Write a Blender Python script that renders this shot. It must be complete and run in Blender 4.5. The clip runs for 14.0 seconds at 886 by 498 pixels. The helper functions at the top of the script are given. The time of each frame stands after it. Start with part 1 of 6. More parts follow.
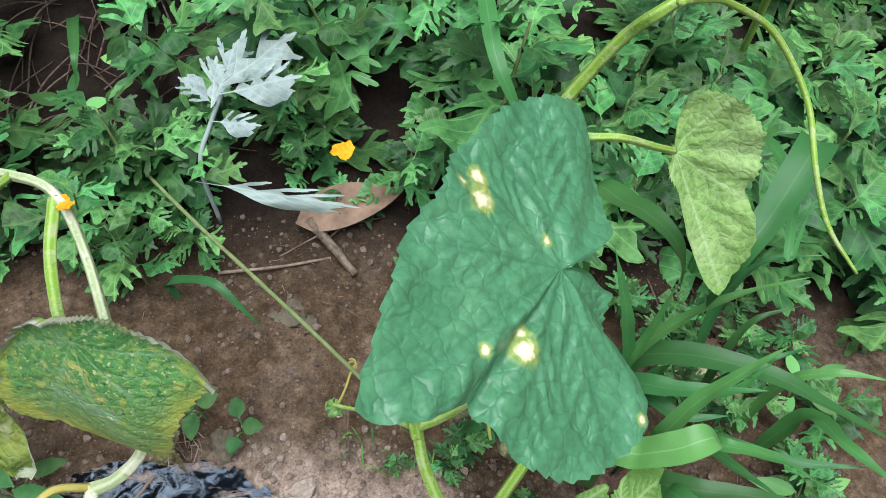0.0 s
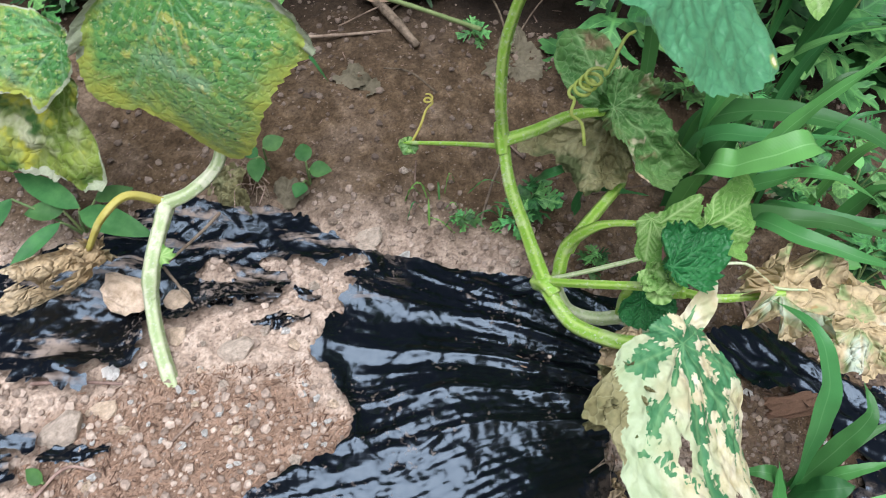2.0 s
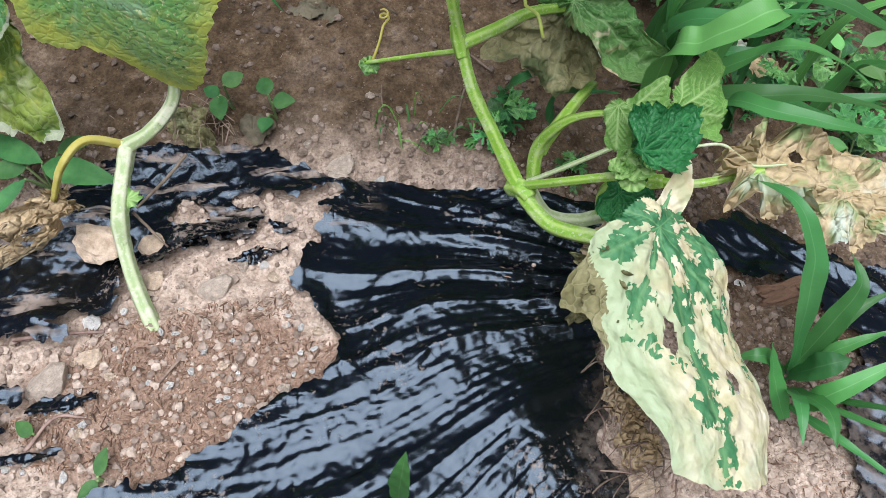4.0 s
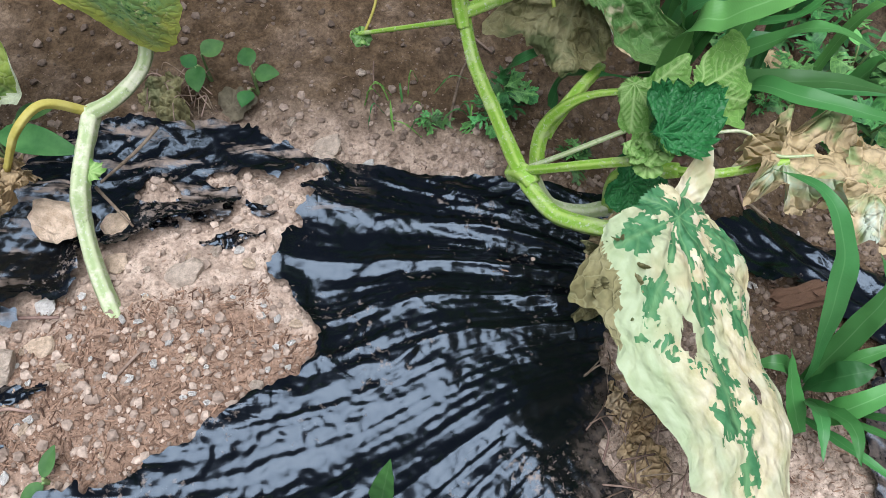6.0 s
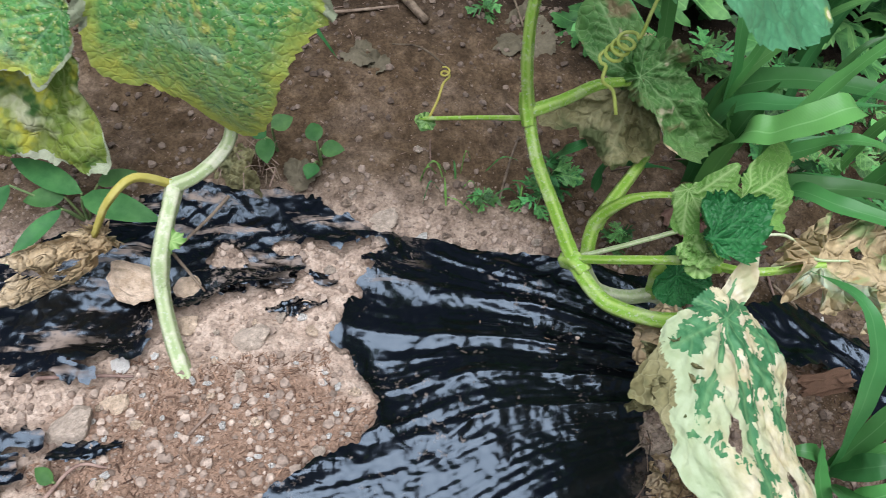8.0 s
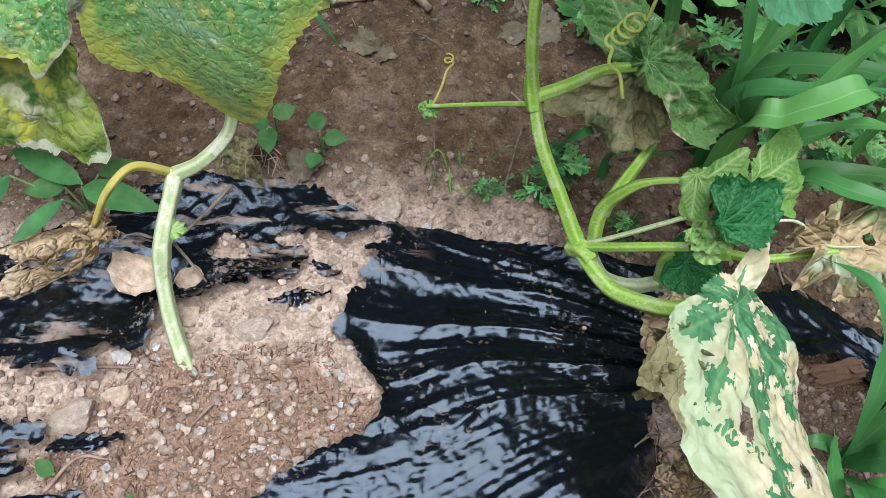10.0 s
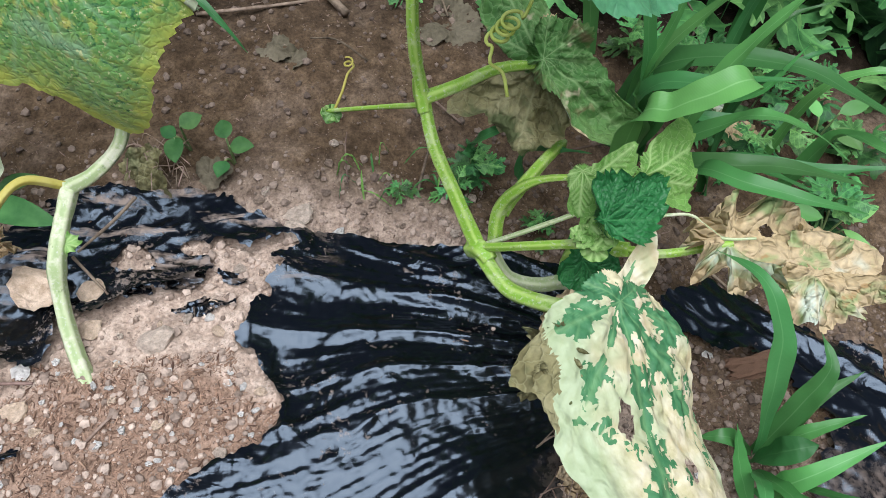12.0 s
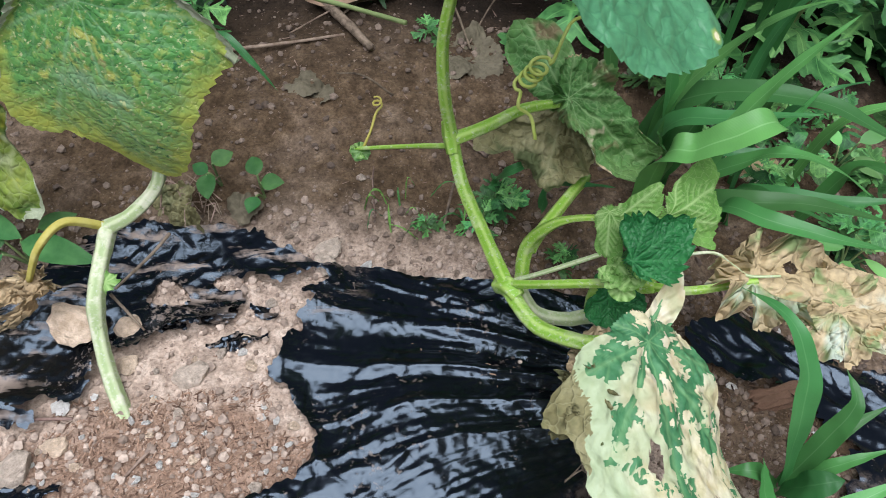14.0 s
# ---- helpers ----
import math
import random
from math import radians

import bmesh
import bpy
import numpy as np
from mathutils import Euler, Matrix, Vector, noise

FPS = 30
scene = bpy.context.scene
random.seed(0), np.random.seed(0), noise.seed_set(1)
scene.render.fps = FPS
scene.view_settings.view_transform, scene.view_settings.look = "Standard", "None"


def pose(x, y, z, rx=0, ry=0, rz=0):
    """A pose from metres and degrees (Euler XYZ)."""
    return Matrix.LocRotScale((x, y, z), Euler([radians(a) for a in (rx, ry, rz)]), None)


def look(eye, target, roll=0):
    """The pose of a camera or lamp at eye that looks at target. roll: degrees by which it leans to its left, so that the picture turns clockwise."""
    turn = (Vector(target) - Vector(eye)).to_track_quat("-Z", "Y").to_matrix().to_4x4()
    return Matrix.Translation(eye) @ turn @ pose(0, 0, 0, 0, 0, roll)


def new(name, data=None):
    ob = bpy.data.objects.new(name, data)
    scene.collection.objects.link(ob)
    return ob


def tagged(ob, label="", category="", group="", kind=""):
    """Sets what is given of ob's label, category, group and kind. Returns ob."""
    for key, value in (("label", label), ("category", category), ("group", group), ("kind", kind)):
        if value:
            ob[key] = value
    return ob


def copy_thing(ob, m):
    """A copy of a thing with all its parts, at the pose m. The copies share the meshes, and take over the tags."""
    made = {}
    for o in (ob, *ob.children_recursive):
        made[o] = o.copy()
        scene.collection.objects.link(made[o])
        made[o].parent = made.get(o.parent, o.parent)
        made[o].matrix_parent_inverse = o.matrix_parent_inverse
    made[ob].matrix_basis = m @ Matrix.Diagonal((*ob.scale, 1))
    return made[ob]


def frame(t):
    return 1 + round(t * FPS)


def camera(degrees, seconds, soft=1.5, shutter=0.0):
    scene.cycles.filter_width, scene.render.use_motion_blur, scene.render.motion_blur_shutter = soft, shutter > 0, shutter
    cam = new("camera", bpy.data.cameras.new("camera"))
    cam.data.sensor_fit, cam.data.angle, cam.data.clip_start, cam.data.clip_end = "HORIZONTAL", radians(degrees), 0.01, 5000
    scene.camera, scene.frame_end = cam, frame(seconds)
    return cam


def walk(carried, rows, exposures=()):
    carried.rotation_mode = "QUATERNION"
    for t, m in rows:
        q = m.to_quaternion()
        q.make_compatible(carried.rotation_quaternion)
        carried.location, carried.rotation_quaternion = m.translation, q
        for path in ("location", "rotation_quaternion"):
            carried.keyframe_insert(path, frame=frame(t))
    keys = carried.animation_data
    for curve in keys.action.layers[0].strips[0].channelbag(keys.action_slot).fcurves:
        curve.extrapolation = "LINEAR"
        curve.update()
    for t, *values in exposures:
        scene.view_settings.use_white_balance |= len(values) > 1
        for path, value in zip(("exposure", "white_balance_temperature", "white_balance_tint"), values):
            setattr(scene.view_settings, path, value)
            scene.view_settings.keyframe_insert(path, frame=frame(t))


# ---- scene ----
cam = camera(59.2, 14.0, soft=0.6, shutter=0.2)
PATH = [
    (0, (0.024, 0.025, 0.499), (-0.051, 1.111, -1.179), -4.2),
    (0.5, (0.028, 0.008, 0.482), (-0.017, 1.082, -1.205), -3.7),
    (1, (0.011, -0.038, 0.444), (-0.011, 0.989, -1.271), -2.9),
    (1.5, (-0.007, -0.056, 0.433), (-0.039, 0.934, -1.304), -2.7),
    (2, (-0.029, -0.076, 0.425), (-0.077, 0.889, -1.326), -1.4),
    (2.5, (-0.055, -0.097, 0.424), (-0.139, 0.842, -1.34), -1.7),
    (3, (-0.026, -0.094, 0.423), (-0.109, 0.828, -1.35), -4.2),
    (3.5, (-0.004, -0.093, 0.411), (-0.071, 0.796, -1.379), -8.5),
    (3.7, (-0.007, -0.096, 0.409), (-0.081, 0.783, -1.385), -9.0),
    (5.8, (-0.018, -0.088, 0.367), (-0.053, 0.808, -1.421), -5.0),
    (6, (-0.018, -0.087, 0.369), (-0.046, 0.803, -1.422), -4.5),
    (6.5, (-0.041, -0.092, 0.377), (-0.065, 0.807, -1.409), -3.8),
    (7, (-0.071, -0.091, 0.385), (-0.097, 0.833, -1.388), -2.6),
    (7.5, (-0.071, -0.084, 0.412), (-0.083, 0.861, -1.35), -1.0),
    (8, (-0.049, -0.074, 0.405), (-0.063, 0.877, -1.355), -0.9),
    (8.2, (-0.035, -0.07, 0.4), (-0.049, 0.879, -1.361), -1.2),
    (10.5, (-0.05, -0.083, 0.397), (-0.082, 0.868, -1.363), -2.0),
    (11, (-0.044, -0.096, 0.402), (-0.082, 0.861, -1.354), -1.8),
    (11.5, (-0.003, -0.08, 0.409), (-0.033, 0.88, -1.345), -2.8),
    (12, (0.005, -0.075, 0.393), (-0.028, 0.88, -1.363), -4.0),
    (12.5, (-0.018, -0.079, 0.401), (-0.064, 0.883, -1.352), -4.7),
    (13, (-0.034, -0.07, 0.406), (-0.091, 0.903, -1.341), -4.5),
    (13.5, (-0.027, -0.071, 0.412), (-0.093, 0.904, -1.332), -5.0),
    (14, (-0.003, -0.066, 0.408), (-0.065, 0.91, -1.337), -5.7),
]
walk(cam, [(t, look(eye, target, roll)) for t, eye, target, roll in PATH],
     [(0.0, 1.78), (0.5, 1.84), (1.0, 2.0), (1.5, 1.92), (2.0, 1.84), (2.5, 1.78), (3.5, 1.77), (6.0, 1.70), (7.5, 1.66), (10.5, 1.73), (14.0, 1.66)])

# ---- light ----
world = bpy.data.worlds.new("overcast_sky")
scene.world = world
world.use_nodes = True
wn, wl = world.node_tree.nodes, world.node_tree.links
sky = wn.new("ShaderNodeTexSky")
sky.sky_type, sky.sun_disc = "NISHITA", False
sky.sun_elevation, sky.sun_rotation = radians(76), radians(156)
sky.dust_density, sky.air_density = 4.0, 1.0
pale = wn.new("ShaderNodeHueSaturation")
pale.inputs["Saturation"].default_value = 1.0
wl.new(sky.outputs["Color"], pale.inputs["Color"])
wl.new(pale.outputs["Color"], wn["Background"].inputs["Color"])
wn["Background"].inputs["Strength"].default_value = 0.016
sun = new("sun", bpy.data.lights.new("sun", "SUN"))
sun.data.energy, sun.data.angle, sun.data.color = 1.85, radians(64), (0.90, 0.94, 1.05)
sun.matrix_world = look((0.1, -0.3, 2.0), (0, 0, 0))


# ---- materials ----
def material(name):
    m = bpy.data.materials.new(name)
    m.use_nodes = True
    n = m.node_tree.nodes
    return m, n, m.node_tree.links, n["Principled BSDF"]


def ramp(n, l, src, stops):
    r = n.new("ShaderNodeValToRGB")
    e = r.color_ramp.elements
    while len(e) < len(stops):
        e.new(0.5)
    for k, (p, c) in zip(e, stops):
        k.position = p
        k.color = (*c, 1) if len(c) == 3 else c
    l.new(src, r.inputs[0])
    return r.outputs[0]


def noise_tex(n, l, vec, scale, detail=4.0, rough=0.55, distortion=0.0):
    t = n.new("ShaderNodeTexNoise")
    t.inputs["Scale"].default_value = scale
    t.inputs["Detail"].default_value = detail
    t.inputs["Roughness"].default_value = rough
    t.inputs["Distortion"].default_value = distortion
    l.new(vec, t.inputs["Vector"])
    return t.outputs["Fac"]


def mixc(n, l, fac, a, b, mode="MIX"):
    x = n.new("ShaderNodeMix")
    x.data_type, x.blend_type = "RGBA", mode
    for k, v in ((0, fac), (6, a), (7, b)):
        if isinstance(v, (int, float)):
            x.inputs[k].default_value = v
        elif isinstance(v, tuple):
            x.inputs[k].default_value = (*v, 1)
        else:
            l.new(v, x.inputs[k])
    return x.outputs[2]


def maths(n, l, op, a, b=0.0, clamp=False):
    x = n.new("ShaderNodeMath")
    x.operation, x.use_clamp = op, clamp
    for k, v in ((0, a), (1, b)):
        if isinstance(v, (int, float)):
            x.inputs[k].default_value = v
        else:
            l.new(v, x.inputs[k])
    return x.outputs[0]


def bump(n, l, p, height, strength, distance, after=None):
    b = n.new("ShaderNodeBump")
    b.inputs["Strength"].default_value = strength
    b.inputs["Distance"].default_value = distance
    l.new(height, b.inputs["Height"])
    if after:
        l.new(after, b.inputs["Normal"])
    l.new(b.outputs[0], p.inputs["Normal"])
    return b.outputs[0]


def coords(n):
    return n.new("ShaderNodeTexCoord").outputs["Object"]


def cell_edge(n, l, vec, scale):
    v = n.new("ShaderNodeTexVoronoi")
    v.feature = "DISTANCE_TO_EDGE"
    v.inputs["Scale"].default_value = scale
    l.new(vec, v.inputs["Vector"])
    return v.outputs["Distance"]


def attribute(n, name):
    a = n.new("ShaderNodeAttribute")
    a.attribute_name = name
    return a.outputs["Fac"]


def chance(n):
    return n.new("ShaderNodeObjectInfo").outputs["Random"]


def translucent(m, colour, share):
    """Lets part of the light through a thin leaf."""
    n, l = m.node_tree.nodes, m.node_tree.links
    p, out = n["Principled BSDF"], n["Material Output"]
    t, x = n.new("ShaderNodeBsdfTranslucent"), n.new("ShaderNodeMixShader")
    if isinstance(colour, tuple):
        t.inputs[0].default_value = (*colour, 1)
    else:
        l.new(colour, t.inputs[0])
    x.inputs[0].default_value = share
    l.new(p.outputs[0], x.inputs[1])
    l.new(t.outputs[0], x.inputs[2])
    l.new(x.outputs[0], out.inputs["Surface"])


def soil_material():
    m, n, l, p = material("soil")
    c = coords(n)
    big = noise_tex(n, l, c, 9.0, 3.0)
    mid = noise_tex(n, l, c, 90.0, 6.0, 0.7)
    fine = noise_tex(n, l, c, 520.0, 4.0, 0.7)
    a = ramp(n, l, mid, [(0.3, (0.21, 0.152, 0.114)), (0.5, (0.415, 0.32, 0.25)), (0.7, (0.59, 0.48, 0.39))])
    b = ramp(n, l, mid, [(0.3, (0.038, 0.024, 0.0125)), (0.52, (0.094, 0.062, 0.035)), (0.74, (0.19, 0.134, 0.083))])
    s = n.new("ShaderNodeSeparateXYZ")
    l.new(c, s.inputs[0])
    back = maths(n, l, "ADD", maths(n, l, "MULTIPLY", s.outputs[1], 6.0), maths(n, l, "MULTIPLY", s.outputs[0], -0.3))
    wet = maths(n, l, "ADD", back, maths(n, l, "MULTIPLY", big, 1.0))
    wet = maths(n, l, "ADD", wet, ramp(n, l, s.outputs[0], [(0.0, (0, 0, 0)), (0.14, (1.0, 1.0, 1.0))]))
    damp = ramp(n, l, wet, [(1.3 / 2, (0, 0, 0)), (1.75 / 2, (1, 1, 1))])
    damp.node.inputs[0].links[0].from_node.use_clamp = False
    l.new(maths(n, l, "MULTIPLY", wet, 0.5), damp.node.inputs[0])
    col = mixc(n, l, damp, a, b)
    crust = ramp(n, l, noise_tex(n, l, c, 15.0, 6.0, 0.68), [(0.5, (0, 0, 0)), (0.72, (0.26, 0.26, 0.26))])
    col = mixc(n, l, crust, col, a)
    # dark soil at the back, coloured near black for the shade between the weeds
    shaded_humus = ramp(n, l, maths(n, l, "ADD", s.outputs[1], maths(n, l, "MULTIPLY", big, 0.12)), [(0.35, (0, 0, 0)), (0.45, (1, 1, 1))])
    col = mixc(n, l, shaded_humus, col, mixc(n, l, mid, (0.008, 0.0055, 0.004), (0.035, 0.024, 0.016)))
    # peat round the planting hole
    ex = maths(n, l, "DIVIDE", maths(n, l, "ADD", s.outputs[0], 0.160), 0.09)
    ey = maths(n, l, "DIVIDE", maths(n, l, "ADD", s.outputs[1], -0.018), 0.05)
    ring = maths(n, l, "ADD", maths(n, l, "ADD", maths(n, l, "MULTIPLY", ex, ex), maths(n, l, "MULTIPLY", ey, ey)), maths(n, l, "MULTIPLY", maths(n, l, "SUBTRACT", noise_tex(n, l, c, 40.0, 4.0), 0.5), 1.6))
    peat = ramp(n, l, maths(n, l, "MULTIPLY", ring, 0.5), [(0.35, (0.85, 0.85, 0.85)), (0.6, (0, 0, 0))])
    col = mixc(n, l, peat, col, mixc(n, l, mid, (0.1, 0.056, 0.036), (0.4, 0.265, 0.185)))
    away = n.new("ShaderNodeVectorMath")
    away.operation = "LENGTH"
    l.new(c, away.inputs[0])
    path_side = maths(n, l, "ADD", maths(n, l, "MULTIPLY", s.outputs[1], -1.0), maths(n, l, "MULTIPLY", maths(n, l, "SUBTRACT", big, 0.5), 0.12))
    beyond = maths(n, l, "MAXIMUM", ramp(n, l, maths(n, l, "MULTIPLY", away.outputs["Value"], 0.5), [(0.45, (0, 0, 0)), (0.8, (1, 1, 1))]), ramp(n, l, path_side, [(0.11, (0, 0, 0)), (0.24, (1, 1, 1))]))
    sides = maths(n, l, "ABSOLUTE", maths(n, l, "ADD", s.outputs[0], maths(n, l, "MULTIPLY", maths(n, l, "SUBTRACT", big, 0.5), 0.2)))
    beyond = maths(n, l, "MAXIMUM", beyond, ramp(n, l, sides, [(0.42, (0, 0, 0)), (0.62, (1, 1, 1))]))
    col = mixc(n, l, beyond, col, mixc(n, l, mid, (0.05, 0.034, 0.024), (0.24, 0.17, 0.125)))
    grit = ramp(n, l, fine, [(0.34, (0.62, 0.59, 0.57)), (0.5, (1, 1, 1)), (0.66, (1.3, 1.28, 1.26))])
    l.new(mixc(n, l, 1.0, col, grit, "MULTIPLY"), p.inputs["Base Color"])
    p.inputs["Roughness"].default_value = 0.92
    p.inputs["Specular IOR Level"].default_value = 0.2
    first = bump(n, l, p, mid, 0.7, 0.003)
    bump(n, l, p, fine, 0.8, 0.0014, first)
    return m


def crumb_material(name, dark, light):
    m, n, l, p = material(name)
    isle = n.new("ShaderNodeNewGeometry").outputs["Random Per Island"]
    c = coords(n)
    f = noise_tex(n, l, c, 400.0, 4.0)
    s = n.new("ShaderNodeSeparateXYZ")
    l.new(c, s.inputs[0])
    back = maths(n, l, "ADD", s.outputs[1], maths(n, l, "MULTIPLY", noise_tex(n, l, c, 9.0, 3.0), 0.12))
    back = maths(n, l, "ADD", back, ramp(n, l, s.outputs[0], [(0.0, (0, 0, 0)), (0.14, (0.16, 0.16, 0.16))]))
    damp = ramp(n, l, back, [(0.19, (1, 1, 1)), (0.29, (0.42, 0.40, 0.38))])
    col = mixc(n, l, 1.0, mixc(n, l, isle, dark, light), damp, "MULTIPLY")
    g = ramp(n, l, f, [(0.3, (0.6, 0.6, 0.6)), (0.7, (1.15, 1.15, 1.15))])
    l.new(mixc(n, l, 1.0, col, g, "MULTIPLY"), p.inputs["Base Color"])
    p.inputs["Roughness"].default_value = 0.9
    bump(n, l, p, f, 0.6, 0.001)
    return m


def stone_material(name, dark, light, rough=0.8):
    m, n, l, p = material(name)
    c = coords(n)
    f, g = noise_tex(n, l, c, 5.0, 6.0, 0.7), noise_tex(n, l, c, 22.0, 4.0, 0.7)
    col = ramp(n, l, f, [(0.3, dark), (0.65, light)])
    speck = noise_tex(n, l, c, 60.0, 3.0, 0.7)
    col = mixc(n, l, 1.0, col, ramp(n, l, speck, [(0.32, (0.72, 0.7, 0.68)), (0.46, (1, 1, 1)), (0.68, (1.15, 1.15, 1.14))]), "MULTIPLY")
    v = maths(n, l, "MULTIPLY_ADD", chance(n), 0.28)
    v.node.inputs[2].default_value = 0.92
    h = n.new("ShaderNodeHueSaturation")
    l.new(v, h.inputs["Value"])
    l.new(col, h.inputs["Color"])
    l.new(h.outputs[0], p.inputs["Base Color"])
    p.inputs["Roughness"].default_value = rough
    first = bump(n, l, p, f, 0.9, 0.003)
    bump(n, l, p, g, 0.9, 0.0015, first)
    return m


def film_material(name="black_film", hinge=(0.14, 0.06)):
    m, n, l, p = material(name)
    c = coords(n)
    s = n.new("ShaderNodeSeparateXYZ")
    l.new(c, s.inputs[0])
    dx = maths(n, l, "ADD", s.outputs[0], -hinge[0])
    dy = maths(n, l, "ADD", s.outputs[1], -hinge[1])
    turn = maths(n, l, "ARCTAN2", dy, maths(n, l, "MULTIPLY", dx, -1.0))
    far = maths(n, l, "SQRT", maths(n, l, "ADD", maths(n, l, "MULTIPLY", dx, dx), maths(n, l, "MULTIPLY", dy, dy)))
    fan = n.new("ShaderNodeCombineXYZ")
    l.new(maths(n, l, "MULTIPLY", turn, 3.2), fan.inputs[0])
    l.new(maths(n, l, "MULTIPLY", far, 1.6), fan.inputs[1])
    warp = n.new("ShaderNodeTexNoise")
    warp.inputs["Scale"].default_value = 16.0
    warp.inputs["Detail"].default_value = 2.0
    l.new(c, warp.inputs["Vector"])
    def bent(vec, amount):
        x = n.new("ShaderNodeMix")
        x.data_type, x.blend_type = "RGBA", "LINEAR_LIGHT"
        x.inputs[0].default_value = amount
        l.new(vec, x.inputs[6])
        l.new(warp.outputs["Color"], x.inputs[7])
        return x.outputs[2]
    folds = bent(fan.outputs[0], 0.10)
    crinkle = maths(n, l, "MULTIPLY", cell_edge(n, l, bent(c, 0.03), 75.0), ramp(n, l, noise_tex(n, l, c, 17.0, 2.0), [(0.46, (0, 0, 0)), (0.62, (1, 1, 1))]))
    # dust: specks near the hinge, streaks in the folds of the torn strips
    specks = maths(n, l, "MULTIPLY", noise_tex(n, l, c, 15.0, 4.0, 0.7), noise_tex(n, l, c, 260.0, 4.0, 0.7))
    dusty = ramp(n, l, specks, [(0.33, (0, 0, 0)), (0.42, (0.7, 0.7, 0.7))])
    behind = ramp(n, l, s.outputs[1], [(0.112, (0, 0, 0)), (0.135, (1, 1, 1))])
    behind = maths(n, l, "MULTIPLY", behind, ramp(n, l, maths(n, l, "MULTIPLY", s.outputs[0], -1.0), [(0.06, (0, 0, 0)), (0.09, (1, 1, 1))]))
    west = ramp(n, l, maths(n, l, "MULTIPLY", s.outputs[0], -1.0), [(0.225, (0, 0, 0)), (0.25, (0.85, 0.85, 0.85))])
    rows = n.new("ShaderNodeMapping")
    rows.inputs["Scale"].default_value = (13.0, 62.0, 1.0)
    rows.inputs["Rotation"].default_value = (0, 0, -0.12)
    l.new(bent(c, 0.012), rows.inputs["Vector"])
    lines = noise_tex(n, l, rows.outputs[0], 1.6, 4.0, 0.65)
    streak = maths(n, l, "MULTIPLY", maths(n, l, "MAXIMUM", behind, west), maths(n, l, "MULTIPLY", ramp(n, l, lines, [(0.53, (0, 0, 0)), (0.6, (0.9, 0.9, 0.9))]), ramp(n, l, noise_tex(n, l, c, 120.0, 4.0, 0.7), [(0.38, (0.1, 0.1, 0.1)), (0.55, (1, 1, 1))])))
    dusty = maths(n, l, "MAXIMUM", dusty, streak)
    east = maths(n, l, "MULTIPLY", ramp(n, l, s.outputs[0], [(0.0, (0, 0, 0)), (0.06, (1, 1, 1))]), ramp(n, l, maths(n, l, "ADD", s.outputs[1], 0.1), [(0.12, (1, 1, 1)), (0.18, (0, 0, 0))]))
    smear = ramp(n, l, maths(n, l, "MULTIPLY", noise_tex(n, l, c, 34.0, 6.0, 0.75), maths(n, l, "ADD", east, 0.35)), [(0.5, (0, 0, 0)), (0.8, (0.5, 0.5, 0.5))])
    smear = maths(n, l, "MULTIPLY", smear, ramp(n, l, noise_tex(n, l, c, 150.0, 5.0, 0.7), [(0.4, (0.1, 0.1, 0.1)), (0.58, (1, 1, 1))]))
    dusty = maths(n, l, "MAXIMUM", dusty, smear)
    l.new(mixc(n, l, dusty, (0.0016, 0.0018, 0.0024), (0.3, 0.23, 0.18)), p.inputs["Base Color"])
    rough = maths(n, l, "MULTIPLY_ADD", dusty, 0.6)
    rough.node.inputs[2].default_value = 0.23
    l.new(rough, p.inputs["Roughness"])
    p.inputs["Specular IOR Level"].default_value = 0.7
    p.inputs["Specular Tint"].default_value = (0.66, 0.83, 1.0, 1)
    first = bump(n, l, p, cell_edge(n, l, folds, 9.5), 0.12, 0.0010)
    bump(n, l, p, crinkle, 0.3, 0.004, first)
    return m


